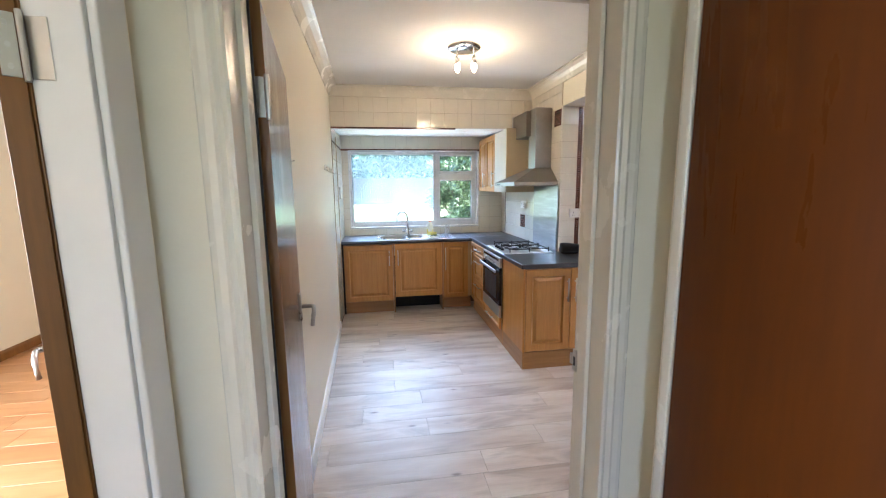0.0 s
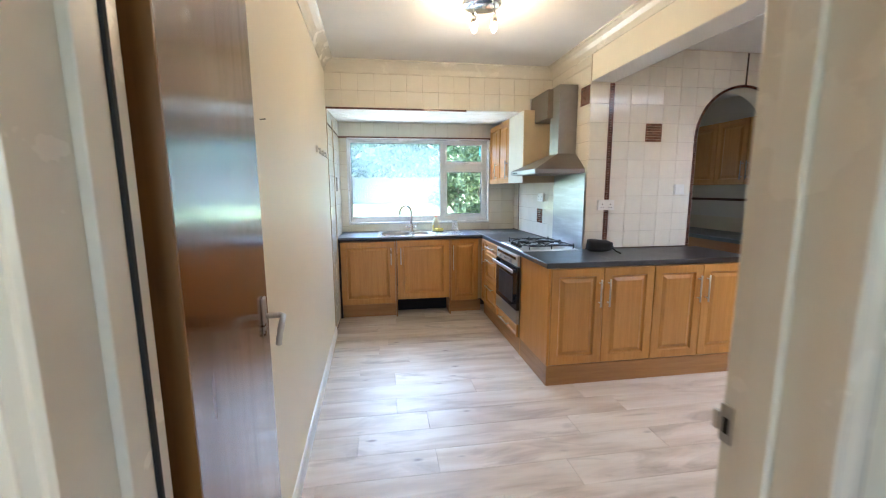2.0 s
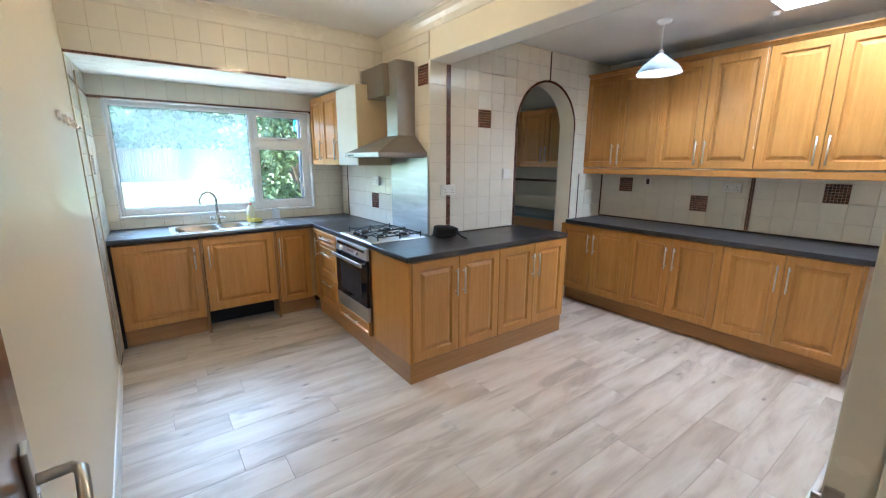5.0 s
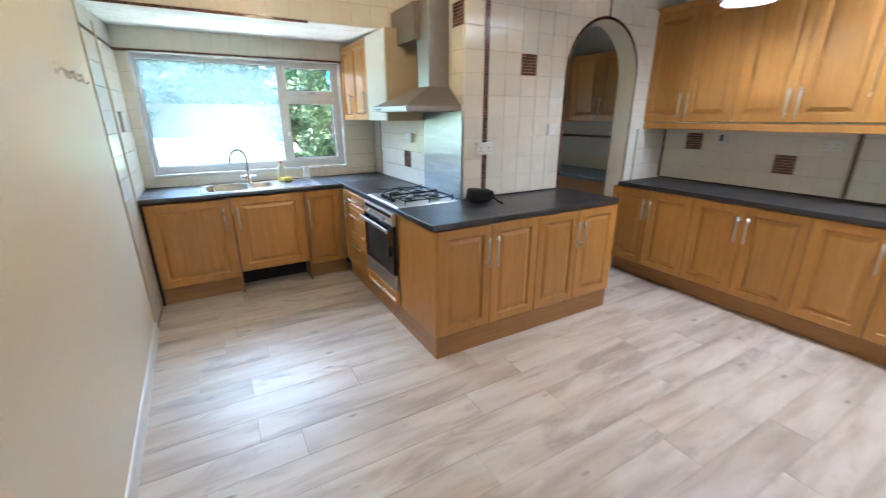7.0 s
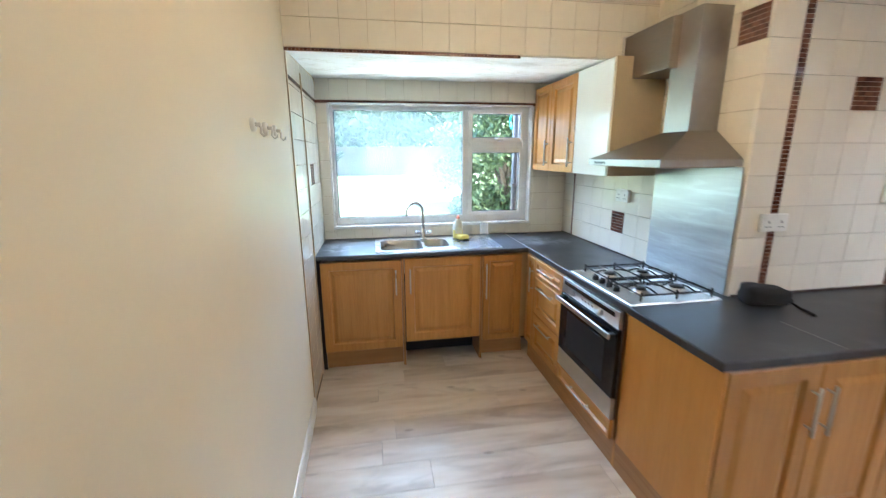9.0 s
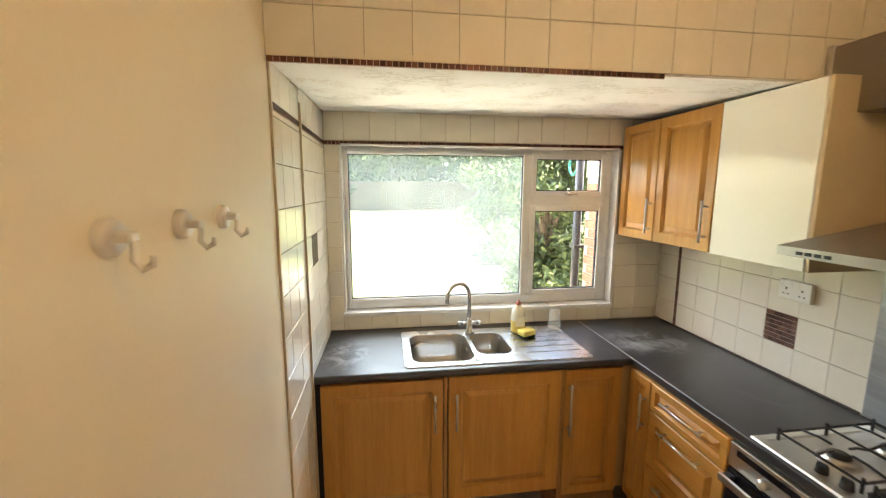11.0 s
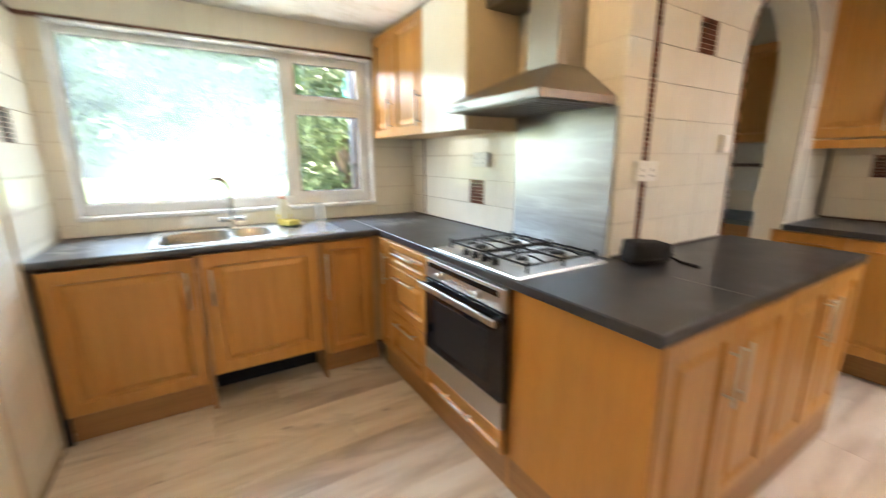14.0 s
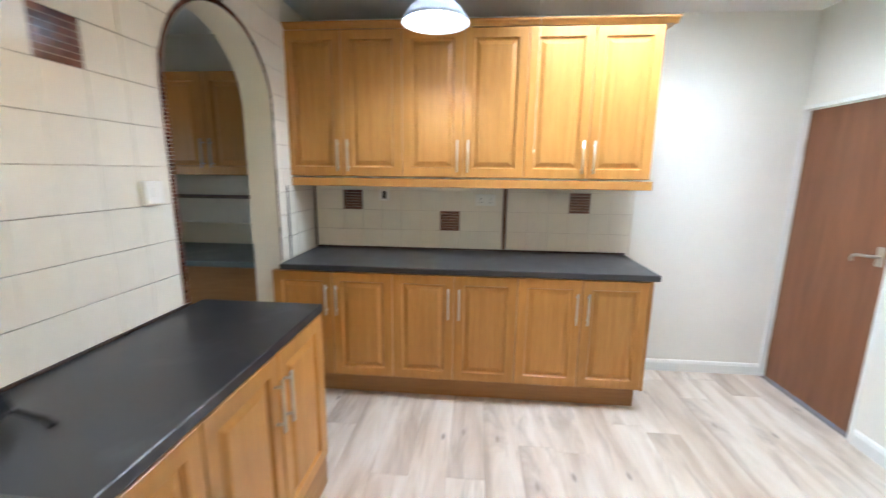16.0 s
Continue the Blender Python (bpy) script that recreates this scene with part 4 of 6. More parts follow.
pl = thing("plinth", pose(RUNX + 0.012, 4.90, 0), "brown oak plinth under the oven and drawers", "plinth")
part("board", box(0, 0.016, 0, 1.225, 0, 0.15, 0.001), PLINTH, pl)

# sink run
u = thing("sink_cabinet", pose(0.402, RUNY, 0), "oak-veneer cabinet under the sink with a hanging door", "cabinet")
part("body", box(0.0, 0.585, 0.001, 0.56, 0.15, 0.70), CARCASS, u)
leaf(u, 0.0, 0.588, 0.157, 0.858, 0.545, (0.60, 0.79))
part("side_board", box(0.590, 0.608, -0.018, 0.09, 0.0, 0.866, 0.001), PLINTH, u, "bare dark side board")
u = thing("appliance_door", pose(1.014, RUNY, 0), "oak-veneer appliance door over a dark empty gap", "cabinet door")
leaf(u, 0.0, 0.588, 0.197, 0.866, 0.040, (0.60, 0.79), stile=0.065)
# black boards added so the empty gap under the door looks shaded
part("top_board", box(0.0, 0.588, 0.004, 0.24, 0.66, 0.68), GAPSHADE, u, "black board painting the shade behind the door")
part("back_board", box(0.0, 0.588, 0.22, 0.24, 0.0, 0.655), GAPSHADE, u, "black board painting the shade behind the door")
part("side_board", box(0.589, 0.605, -0.016, 0.50, 0.0, 0.866, 0.001), PLINTH, u, "bare dark side board")
u = thing("corner_cabinet", pose(1.622, RUNY, 0), "plain oak-veneer corner front with a bar handle", "cabinet")
leaf(u, 0.0, 0.315, 0.157, 0.864, 0.022, (0.52, 0.80), stile=0.05)
part("body", box(0.0, 0.372, 0.001, 0.56, 0.16, 0.868), CARCASS, u)
pl = thing("plinth", pose(0.402, RUNY + 0.035, 0), "brown oak plinth under the sink cabinet", "plinth")
part("board", box(0, 0.588, 0, 0.016, 0, 0.15, 0.001), PLINTH, pl)
pl = thing("loose_plinth", pose(1.63, RUNY + 0.06, 0, -14, 0, 0), "loose dark plinth board leaning under the corner unit", "plinth")
part("board", box(0, 0.36, 0, 0.016, 0.003, 0.13, 0.001), PLINTH, pl)
# dark strip stands for the shaded gap between wall and cabinet
built("gap_shade_strip", box(LW + 0.001, 0.402, RUNY + 0.01, RUNY + 0.03, 0, 0.868), GAPSHADE, "dark strip painting the shaded gap beside the sink cabinet", "trim")

# long run against the right wall
DW = 0.395
u = base_unit(pose(RBX, 4.952, 0, 0, 0, TURNED), 2 * DW, "oak-veneer two-door base cabinet with bar handles", 0.58, 2, "long run base cabinets")
copy_thing(u, pose(RBX, 4.952 - 2 * DW, 0, 0, 0, TURNED))
copy_thing(u, pose(RBX, 4.952 - 4 * DW, 0, 0, 0, TURNED))
ep = thing("end_panel", pose(RBX - 0.018, 2.563, 0), "oak-veneer end panel of the long run", "panel")
part("board", box(0, 0.60, 0, 0.018, 0.15, 0.868, 0.0015), OAK, ep)
pl = thing("plinth", pose(RBX + 0.055, 2.585, 0), "brown oak plinth along the long run", "plinth")
part("board", box(0, 0.016, 0, 2.31, 0, 0.15, 0.001), PLINTH, pl)
part("return_board", box(0.017, 0.53, 0, 0.016, 0, 0.15, 0.001), PLINTH, pl)


def wall_unit(m, width, doors, z0, z1, label, depth=0.33, group="", hz=(0.05, 0.25), stile=0.058):
    u = thing("wall_cabinet", m, label, "cabinet", group)
    part("body", box(0.001, width - 0.001, 0.001, depth, z0 - 0.004, z1 + 0.002), CARCASS, u)
    w = width / doors
    for i in range(doors):
        hx = (i + 1) * w - 0.034 if i % 2 == 0 else i * w + 0.034
        leaf(u, i * w, (i + 1) * w, z0, z1, hx, (z0 + hz[0], z0 + hz[1]), stile=stile)
    return u


u = wall_unit(pose(RUX, 4.925, 0, 0, 0, TURNED), 2 * DW, 2, 1.468, 2.372, "tall oak-veneer two-door wall cabinet", group="long run wall cabinets", hz=(0.03, 0.235))
copy_thing(u, pose(RUX, 4.925 - 2 * DW, 0, 0, 0, TURNED))
copy_thing(u, pose(RUX, 4.925 - 4 * DW, 0, 0, 0, TURNED))
pm = thing("pelmet", pose(RUX - 0.02, 2.535, 1.40), "oak light pelmet under the wall cabinets", "pelmet")
part("board", box(0, 0.018, 0.0, 2.36, 0, 0.056, 0.003), OAKH, pm)
part("return_board", box(0.019, 0.345, 0, 0.018, 0, 0.056, 0.003), OAKH, pm)
cn = thing("cornice", pose(RUX, 2.55, 2.376), "oak cornice moulding along the top of the wall cabinets", "cornice")
CORN = [(-0.02, 0), (-0.024, 0.006), (-0.034, 0.016), (-0.046, 0.024), (-0.050, 0.030), (-0.050, 0.036), (0.0, 0.036), (0.0, 0)]
own = bmesh.new()
ring = [[own.verts.new((u_, y_, w_)) for u_, w_ in CORN] for y_ in (-0.062, 2.345)]
for k in range(len(CORN)):
    own.faces.new((ring[0][k], ring[0][(k + 1) % 8], ring[1][(k + 1) % 8], ring[1][k]))
own.faces.new(ring[0][::-1])
own.faces.new(ring[1])
part("moulding", own, OAKH, cn)
part("end_moulding", box(0.002, 0.34, -0.058, -0.002, 0.004, 0.036, 0.006), OAKH, cn)
bl = thing("batten_light", pose(4.80, 3.58, 2.38), "unlit white batten light lying on top of the cabinets", "light")
part("housing", box(-0.03, 0.03, 0, 0.62, 0, 0.035, 0.004), PLASTIC, bl)
part("tube", rod((0, 0.02, 0.052), (0, 0.60, 0.052), 0.013), PLASTIC, bl, "", True)

# cabinet beside the window
CX = 2.228
u = thing("wall_cabinet", pose(CX + 0.02, 6.742, 0, 0, 0, TURNED), "oak-veneer wall cabinet beside the window with a blank white end section", "cabinet")
part("body", box(0.0, 1.188, 0.001, 0.31, 1.486, 2.168), CARCASS, u)
leaf(u, 0.0, 0.345, 1.487, 2.166, 0.313, (1.53, 1.73), stile=0.05)
leaf(u, 0.345, 0.755, 1.487, 2.166, 0.722, (1.53, 1.73), stile=0.055)
part("blank_panel", box(0.758, 1.190, -0.020, 0.0, 1.484, 2.166, 0.003), CREAMPANEL, u, "glossy blank white panel")
part("side_panel", box(1.1905, 1.206, -0.016, 0.31, 1.484, 2.168, 0.002), TANPANEL, u, "beige side board")

# worktops
wt = thing("worktop", pose(1.985, 4.322, 0), "charcoal laminate worktop of the island and hob run", "worktop")
own = bmesh.new()
fp = [(0, 0), (1.648, 0), (1.648, 0.572), (0.568, 0.572), (0.568, 2.432), (0.0, 2.432)]
lo = [own.verts.new((x, y, TOP - 0.038)) for x, y in fp]
hi = [own.verts.new((x, y, TOP)) for x, y in fp]
own.faces.new(hi)
own.faces.new(lo[::-1])
for k in range(6):
    own.faces.new((lo[k], lo[(k + 1) % 6], hi[(k + 1) % 6], hi[k]))
bmesh.ops.bevel(own, geom=[e for e in own.edges], offset=0.006, segments=3, affect="EDGES", profile=0.5)
part("slab", own, TOP_HOB, wt)
part("joint_strip", box(0.530, 0.5335, 0.012, 0.27, TOP, TOP + 0.0008), GRILLE, wt, "pale worn joint line")
wt = thing("worktop", pose(LW, 6.125, 0), "charcoal laminate worktop with the inset sink", "worktop")
own = bmesh.new()
cut = [(0.46, 0.070), (1.385, 0.070), (1.385, 0.51), (0.46, 0.51)]
out = [(0.003, 0.012), (1.609, 0.012), (1.609, 0.632), (0.003, 0.632)]
caps = []
for z in (TOP - 0.038, TOP):
    ls = [[own.verts.new((x, y, z)) for x, y in lp] for lp in (out, cut)]
    caps.append(ls)
    for k in range(4):
        own.faces.new((ls[0][k], ls[0][(k + 1) % 4], ls[1][(k + 1) % 4], ls[1][k]))
for lo, hi in zip(*caps):
    for k in range(4):
        own.faces.new((lo[k], lo[(k + 1) % 4], hi[(k + 1) % 4], hi[k]))
n = 8
rim = [(0.012 - 0.012 * math.sin(math.pi * i / n / 1.0), TOP - 0.019 + 0.019 * math.cos(math.pi * i / n)) for i in range(n + 1)]
e0 = [own.verts.new((0.003, y, z)) for y, z in rim]
e1 = [own.verts.new((1.609, y, z)) for y, z in rim]
for k in range(n):
    own.faces.new((e0[k], e0[k + 1], e1[k + 1], e1[k]))
part("slab", own, TOP_SINK, wt)
part("joint_strip", box(1.6075, 1.612, 0.0, 0.61, TOP - 0.003, TOP + 0.0014, 0.0006), STEEL, wt, "aluminium joint strip")
wt = thing("worktop", pose(4.352, 2.532, 0), "charcoal laminate worktop of the long run", "worktop")
part("slab", box(0, 0.628, 0, 2.362, TOP - 0.038, TOP, 0.006), WORKTOP, wt)
built("worktop_seal", box(4.972, 4.980, 2.532, 4.89, TOP, TOP + 0.014, 0.002), DARKTRIM, "dark sealing strip behind the worktop", "trim")
built("worktop_seal", box(2.57, 3.545, AW - 0.014, AW - 0.004, TOP + 0.0005, TOP + 0.011, 0.002), DARKTRIM, "dark sealing strip behind the island worktop", "trim")
built("worktop_seal", box(HW - 0.014, HW - 0.004, 5.53, 6.75, TOP + 0.0005, TOP + 0.010, 0.002), DARKTRIM, "dark sealing strip along the hob wall", "trim")

# hob
hb = thing("gas_hob", pose(1.998, 4.862, TOP), "stainless steel four-burner gas hob with black pan supports", "hob")
own = bmesh.new()
steps = [(0.0, 0.0), (0.004, 0.007), (0.030, 0.008), (0.036, 0.004)]
HX, HY = 0.495, 0.600
rings = [[own.verts.new(c) for c in ((i, i, z), (HX - i, i, z), (HX - i, HY - i, z), (i, HY - i, z))] for i, z in steps]
for a, b in zip(rings, rings[1:]):
    for k in range(4):
        own.faces.new((a[k], a[(k + 1) % 4], b[(k + 1) % 4], b[k]))
own.faces.new(rings[-1])
part("plate", own, HOBSTEEL, hb, "brushed steel hob plate")
for bx, by, r in ((0.165, 0.165, 0.034), (0.375, 0.165, 0.046), (0.165, 0.445, 0.040), (0.375, 0.445, 0.040)):
    bn = lathe([(0.0, 0.022), (r * 0.9, 0.022), (r, 0.018), (r, 0.012), (r * 1.35, 0.010), (r * 1.5, 0.004)], 24)
    bn.transform(Matrix.Translation((bx, by, 0)))
    b_ob = part("burner", bn, STEEL, hb, "steel gas burner", True)
    cp = lathe([(0.0, 0.031), (r * 0.72, 0.030), (r * 0.80, 0.026), (r * 0.80, 0.021)], 24)
    cp.transform(Matrix.Translation((bx, by, 0)))
    part("burner_cap", cp, BLACK, b_ob, "black burner cap", True)
for y0 in (0.035, 0.315):
    g = bmesh.new()
    y1 = y0 + 0.25
    for a, b in (((0.075, y0), (0.465, y0)), ((0.075, y1), (0.465, y1)), ((0.075, y0), (0.075, y1)), ((0.465, y0), (0.465, y1)), ((0.27, y0), (0.27, y1))):
        rod((a[0], a[1], 0.036), (b[0], b[1], 0.036), 0.0048, 6, bm=g)
    yc = (y0 + y1) / 2
    for bx in (0.165, 0.375):
        for sx, sy in ((1, 0), (-1, 0), (0, 1), (0, -1)):
            ex, ey = bx + sx * 0.098, yc + sy * 0.125
            tube([(ex, ey, 0.036), (bx + sx * 0.06, yc + sy * 0.07, 0.046), (bx + sx * 0.03, yc + sy * 0.03, 0.046)], 0.0045, 6, bm=g)
    for px in (0.075, 0.27, 0.465):
        for py in (y0, y1):
            rod((px, py, 0.006), (px, py, 0.052), 0.0055, 6, bm=g)
    part("pan_support", g, BLACK, hb, "black cast pan support")
for i in range(4):
    y = 0.20 + i * 0.068
    k = rod((0.052, y, 0.007), (0.052, y, 0.030), 0.018, 16, 0.015)
    box(0.048, 0.056, y - 0.015, y + 0.015, 0.028, 0.036, 0.002, bm=k)
    part("knob", k, BLACK, hb, "black control knob")
part("centre_strip", box(0.09, 0.46, 0.288, 0.312, 0.004, 0.009, 0.001), BLACK, hb, "black centre strip")

# splashback, hood and duct
sb = thing("splashback", pose(HW, 4.922, TOP + 0.004), "brushed steel splashback behind the hob with smears", "splashback")
part("sheet", box(-0.011, -0.007, -0.008, 0.600, 0, 0.636, 0.0008), SMEARED, sb)
hd = thing("cooker_hood", pose(HW - 0.008, 4.925, 1.55), "stainless steel chimney cooker hood above the hob", "cooker hood")
own = bmesh.new()
HD, HWD = 0.438, 0.632
cy0, cy1, cd, ch = 0.175, 0.365, 0.170, 0.175
rr = [[own.verts.new(c) for c in ((0, 0, z), (-HD, 0, z), (-HD, HWD, z), (0, HWD, z))] for z in (0.004, 0.036)]
rr.append([own.verts.new(c) for c in ((0, cy0, ch), (-cd, cy0, ch), (-cd, cy1, ch), (0, cy1, ch))])
for a, b in zip(rr, rr[1:]):
    for k in range(4):
        own.faces.new((a[k], a[(k + 1) % 4], b[(k + 1) % 4], b[k]))
own.faces.new(rr[-1])
part("canopy", own, HOODSTEEL, hd, "pyramid canopy of brushed steel")
part("chimney", box(-cd + 0.004, 0, cy0 + 0.004, cy1 - 0.004, ch - 0.006, 0.752, 0.002), HOODSTEEL, hd, "square steel chimney")
ft = box(-HD + 0.02, -0.02, 0.02, HWD - 0.02, 0.0, 0.006)
ft = part("filter", ft, DARKSTEEL, hd, "grey grease filter")
for i in range(12):
    part("slat", box(-HD + 0.05, -0.05, 0.05 + i * 0.046, 0.066 + i * 0.046, -0.003, -0.0002), DARKSTEEL, ft)
sw = bmesh.new()
for i in range(4):
    box(-HD - 0.003, -HD + 0.001, HWD - 0.18 + i * 0.03, HWD - 0.16 + i * 0.03, 0.012, 0.024, 0.001, bm=sw)
part("switches", sw, BLACK, hd, "row of small black switches")
du = thing("extractor_duct", pose(HW - 0.008, 5.165, 2.045), "dull steel box duct from the hood to the header", "duct")
part("casing", box(-0.215, 0, 0.07, 0.485, 0, 0.245, 0.003), DARKSTEEL, du)
part("flange", box(-0.222, 0, 0.470, 0.49, -0.006, 0.251, 0.002), STEEL, du)

# sink
sk = thing("sink", pose(0.805, 6.168, TOP), "stainless steel one-and-a-half bowl sink with drainer", "sink")


def rounded(cx, cy, hx, hy, r, n=6):
    pts = []
    for sx, sy, a0 in ((1, 1, 0), (-1, 1, 90), (-1, -1, 180), (1, -1, 270)):
        for i in range(n + 1):
            a = radians(a0 + 90 * i / n)
            pts.append((cx + sx * (hx - r) + r * math.cos(a), cy + sy * (hy - r) + r * math.sin(a)))
    return pts


own = bmesh.new()
SKX, SKY = 0.985, 0.495
loops = []
outer = rounded(SKX / 2, SKY / 2, SKX / 2, SKY / 2, 0.025)
bowls = [(0.205, 0.235, 0.165, 0.195, 0.07, 0.16), (0.490, 0.255, 0.098, 0.155, 0.06, 0.12)]
edges = []
for ptl in [outer] + [rounded(*b[:5]) for b in bowls]:
    vs = [own.verts.new((x, y, 0.006)) for x, y in ptl]
    loops.append(vs)
    edges += [own.edges.new((vs[i], vs[(i + 1) % len(vs)])) for i in range(len(vs))]
bmesh.ops.triangle_fill(own, use_beauty=True, edges=edges)
low = [own.verts.new((v.co.x + (-0.003 if v.co.x < SKX / 2 else 0.003), v.co.y + (-0.003 if v.co.y < SKY / 2 else 0.003), 0.0)) for v in loops[0]]
for i in range(len(low)):
    own.faces.new((loops[0][i], loops[0][(i + 1) % len(low)], low[(i + 1) % len(low)], low[i]))
part("deck", own, DECKSTEEL, sk, "brushed steel sink deck")
for cx, cy, hx, hy, r, dp in bowls:
    own = bmesh.new()
    rings = [[own.verts.new((x, y, z)) for x, y in rounded(cx, cy, hx - i, hy - i, max(0.02, r - i * 0.4))] for i, z in ((0, 0.006), (0.004, 0.001), (0.010, -dp * 0.7), (0.022, -dp * 0.94), (0.045, -dp))]
    for a, b in zip(rings, rings[1:]):
        for k in range(len(a)):
            own.faces.new((a[k], a[(k + 1) % len(a)], b[(k + 1) % len(a)], b[k]))
    own.faces.new(rings[-1])
    b_ob = part("bowl", own, SINKSTEEL, sk, "", True)
    ws = lathe([(0.0, -dp + 0.003), (0.026, -dp + 0.003), (0.036, -dp + 0.005), (0.040, -dp + 0.001)], 20)
    ws.transform(Matrix.Translation((cx, cy, 0)))
    part("waste", ws, CHROME, b_ob, "chrome waste", True)
rb = bmesh.new()
for i in range(5):
    y = 0.10 + i * 0.072
    tube([(0.63, y, 0.003), (0.66, y, 0.0045), (0.93, y, 0.0045), (0.955, y, 0.003)], 0.004, 8, bm=rb)
part("drainer_ribs", rb, SINKSTEEL, sk, "pressed drainer ribs", True)
part("plug_knob", lathe([(0.0, 0.010), (0.014, 0.010), (0.018, 0.006)], 16), PLASTIC, sk).location = (0.375, 0.045, 0)

tp = thing("kitchen_tap", pose(1.212, 6.600, TOP + 0.006) @ Matrix.Scale(1.14, 4), "chrome swan-neck mixer tap with two levers", "tap")
part("body", lathe([(0.0, 0.0), (0.027, 0.0), (0.027, 0.008), (0.018, 0.014), (0.017, 0.075), (0.012, 0.085), (0.0, 0.087)], 20), CHROME, tp, "", True)
pts = [(0, 0, 0.07), (0, 0, 0.20)] + [(-0.062 * (1 - math.cos(a)), -0.020 * (1 - math.cos(a)), 0.20 + 0.075 * math.sin(a)) for a in [math.pi * i / 10 for i in range(1, 11)]]
pts.append((pts[-1][0], pts[-1][1], 0.178))
part("spout", tube(pts, 0.011, 12), CHROME, tp, "curved chrome spout", True)
for s in (-1, 1):
    lv = rod((s * 0.012, 0, 0.052), (s * 0.040, 0, 0.052), 0.011, 14)
    rod((s * 0.040, 0, 0.052), (s * 0.062, -0.004, 0.055), 0.013, 14, bm=lv)
    part("lever", lv, CHROME, tp, "", True)

bt = thing("soap_bottle", pose(1.510, 6.575, TOP + 0.009) @ Matrix.Diagonal((1.28, 1.2, 0.98, 1)), "clear bottle of yellow washing-up liquid with a red cap", "bottle")
part("bottle", lathe([(0.0, 0.0), (0.030, 0.0), (0.034, 0.01), (0.034, 0.075)], 20), SOAP, bt, "yellow liquid in the lower half", True)
part("shoulder", lathe([(0.034, 0.075), (0.033, 0.11), (0.026, 0.145), (0.014, 0.165), (0.012, 0.175)], 20), CLEARPLASTIC, bt, "empty clear upper half", True)
part("cap", lathe([(0.012, 0.172), (0.013, 0.174), (0.013, 0.188), (0.006, 0.192), (0.005, 0.203), (0.0, 0.204)], 16), RED, bt, "red push cap", True)
part("label", box(-0.022, 0.022, -0.0352, -0.0338, 0.045, 0.105, 0.0005), CLEARPLASTIC, bt, "pale paper label")
sp = thing("sponge", pose(1.535, 6.490, TOP + 0.009, 0, 0, 24), "yellow sponge with a dark scouring side", "sponge")
part("scourer", box(-0.045, 0.045, -0.033, 0.033, 0.0, 0.009, 0.003), SCOURER, sp, "dark scouring pad")
part("foam", box(-0.045, 0.045, -0.033, 0.033, 0.0092, 0.042, 0.006), SPONGE, sp, "yellow foam")
tb = thing("tumbler", pose(1.745, 6.575, TOP + 0.009) @ Matrix.Scale(1.12, 4), "clear glass tumbler standing upside down on the drainer", "glass")
part("glass", lathe([(0.034, 0.0), (0.036, 0.0), (0.029, 0.115), (0.0, 0.118), (0.0, 0.112), (0.026, 0.109), (0.034, 0.0)], 24), TUMBLER, tb, "", True)

# pouch on the island
po = thing("pouch", pose(2.63, 4.775, TOP), "small black nylon camera pouch with a wrist strap", "pouch")
own = bmesh.new()
bmesh.ops.create_uvsphere(own, u_segments=36, v_segments=22, radius=1.0)
for v in own.verts:
    c = v.co.copy()
    x = math.copysign(abs(c.x) ** 0.5, c.x)
    y = math.copysign(abs(c.y) ** 0.5, c.y)
    z = math.copysign(abs(c.z) ** 0.5, c.z)
    swell = 1.0 - 0.16 * x - 0.10 * max(0.0, z)
    slump = 0.09 * noise.noise(Vector((x * 2.3, y * 2.3, z * 1.7)))
    v.co = Vector((0.100 * x * (1 + slump), 0.058 * y * (1 + slump), 0.050 + 0.050 * z * swell + 0.004 * slump * 10 * (z > 0.2)))
    v.co.z = max(0.001, v.co.z)
own.transform(pose(0, 0, 0, 0, 0, -18))
part("body", own, FABRIC, po, "", True)
fl_ = tube([(-0.098, 0.030, 0.030), (-0.080, -0.030, 0.026), (-0.02, -0.056, 0.022), (0.04, -0.070, 0.024), (0.088, -0.062, 0.034), (0.104, -0.03, 0.042)], [0.004, 0.0055, 0.006, 0.006, 0.005, 0.004], 8)
part("flap_edge", fl_, FABRIC, po, "folded edge of the flap", True)
zp = tube([(-0.086, 0.01, 0.052), (-0.05, -0.036, 0.054), (0.0, -0.056, 0.055), (0.05, -0.068, 0.052), (0.09, -0.05, 0.048)], 0.0028, 6)
part("zip", zp, BLACK, po, "", True)
stp = tube([(0.085, -0.03, 0.035), (0.10, -0.06, 0.018), (0.105, -0.09, 0.006), (0.10, -0.125, 0.006), (0.085, -0.165, 0.006), (0.075, -0.175, 0.010)], [0.004, 0.005, 0.006, 0.006, 0.007, 0.006], 8)
part("strap", stp, FABRIC, po, "black wrist strap", True)

# ---- lamps ----
cl = thing("ceiling_light", pose(1.515, 4.365, CZ), "round chrome ceiling light with two lit spot bulbs", "ceiling light")
part("plate", lathe([(0.0, -0.030), (0.105, -0.030), (0.122, -0.024), (0.128, -0.010), (0.128, 0.0)], 36), CHROME, cl, "round polished plate", True)
for x, y in ((-0.055, -0.02), (0.065, -0.045)):
    st = rod((x, y, -0.028), (x, y, -0.085), 0.006, 10)
    rod((x, y, -0.080), (x, y, -0.135), 0.016, 16, 0.019, bm=st)
    s_ob = part("spot_holder", st, CHROME, cl, "", True)
    blb = lathe([(0.0, -0.195), (0.008, -0.192), (0.020, -0.172), (0.022, -0.155), (0.017, -0.136)], 16)
    blb.transform(Matrix.Translation((x, y, 0)))
    bo = part("bulb", blb, WARMBULB, s_ob, "lit warm bulb", True)
    bo.visible_shadow = False
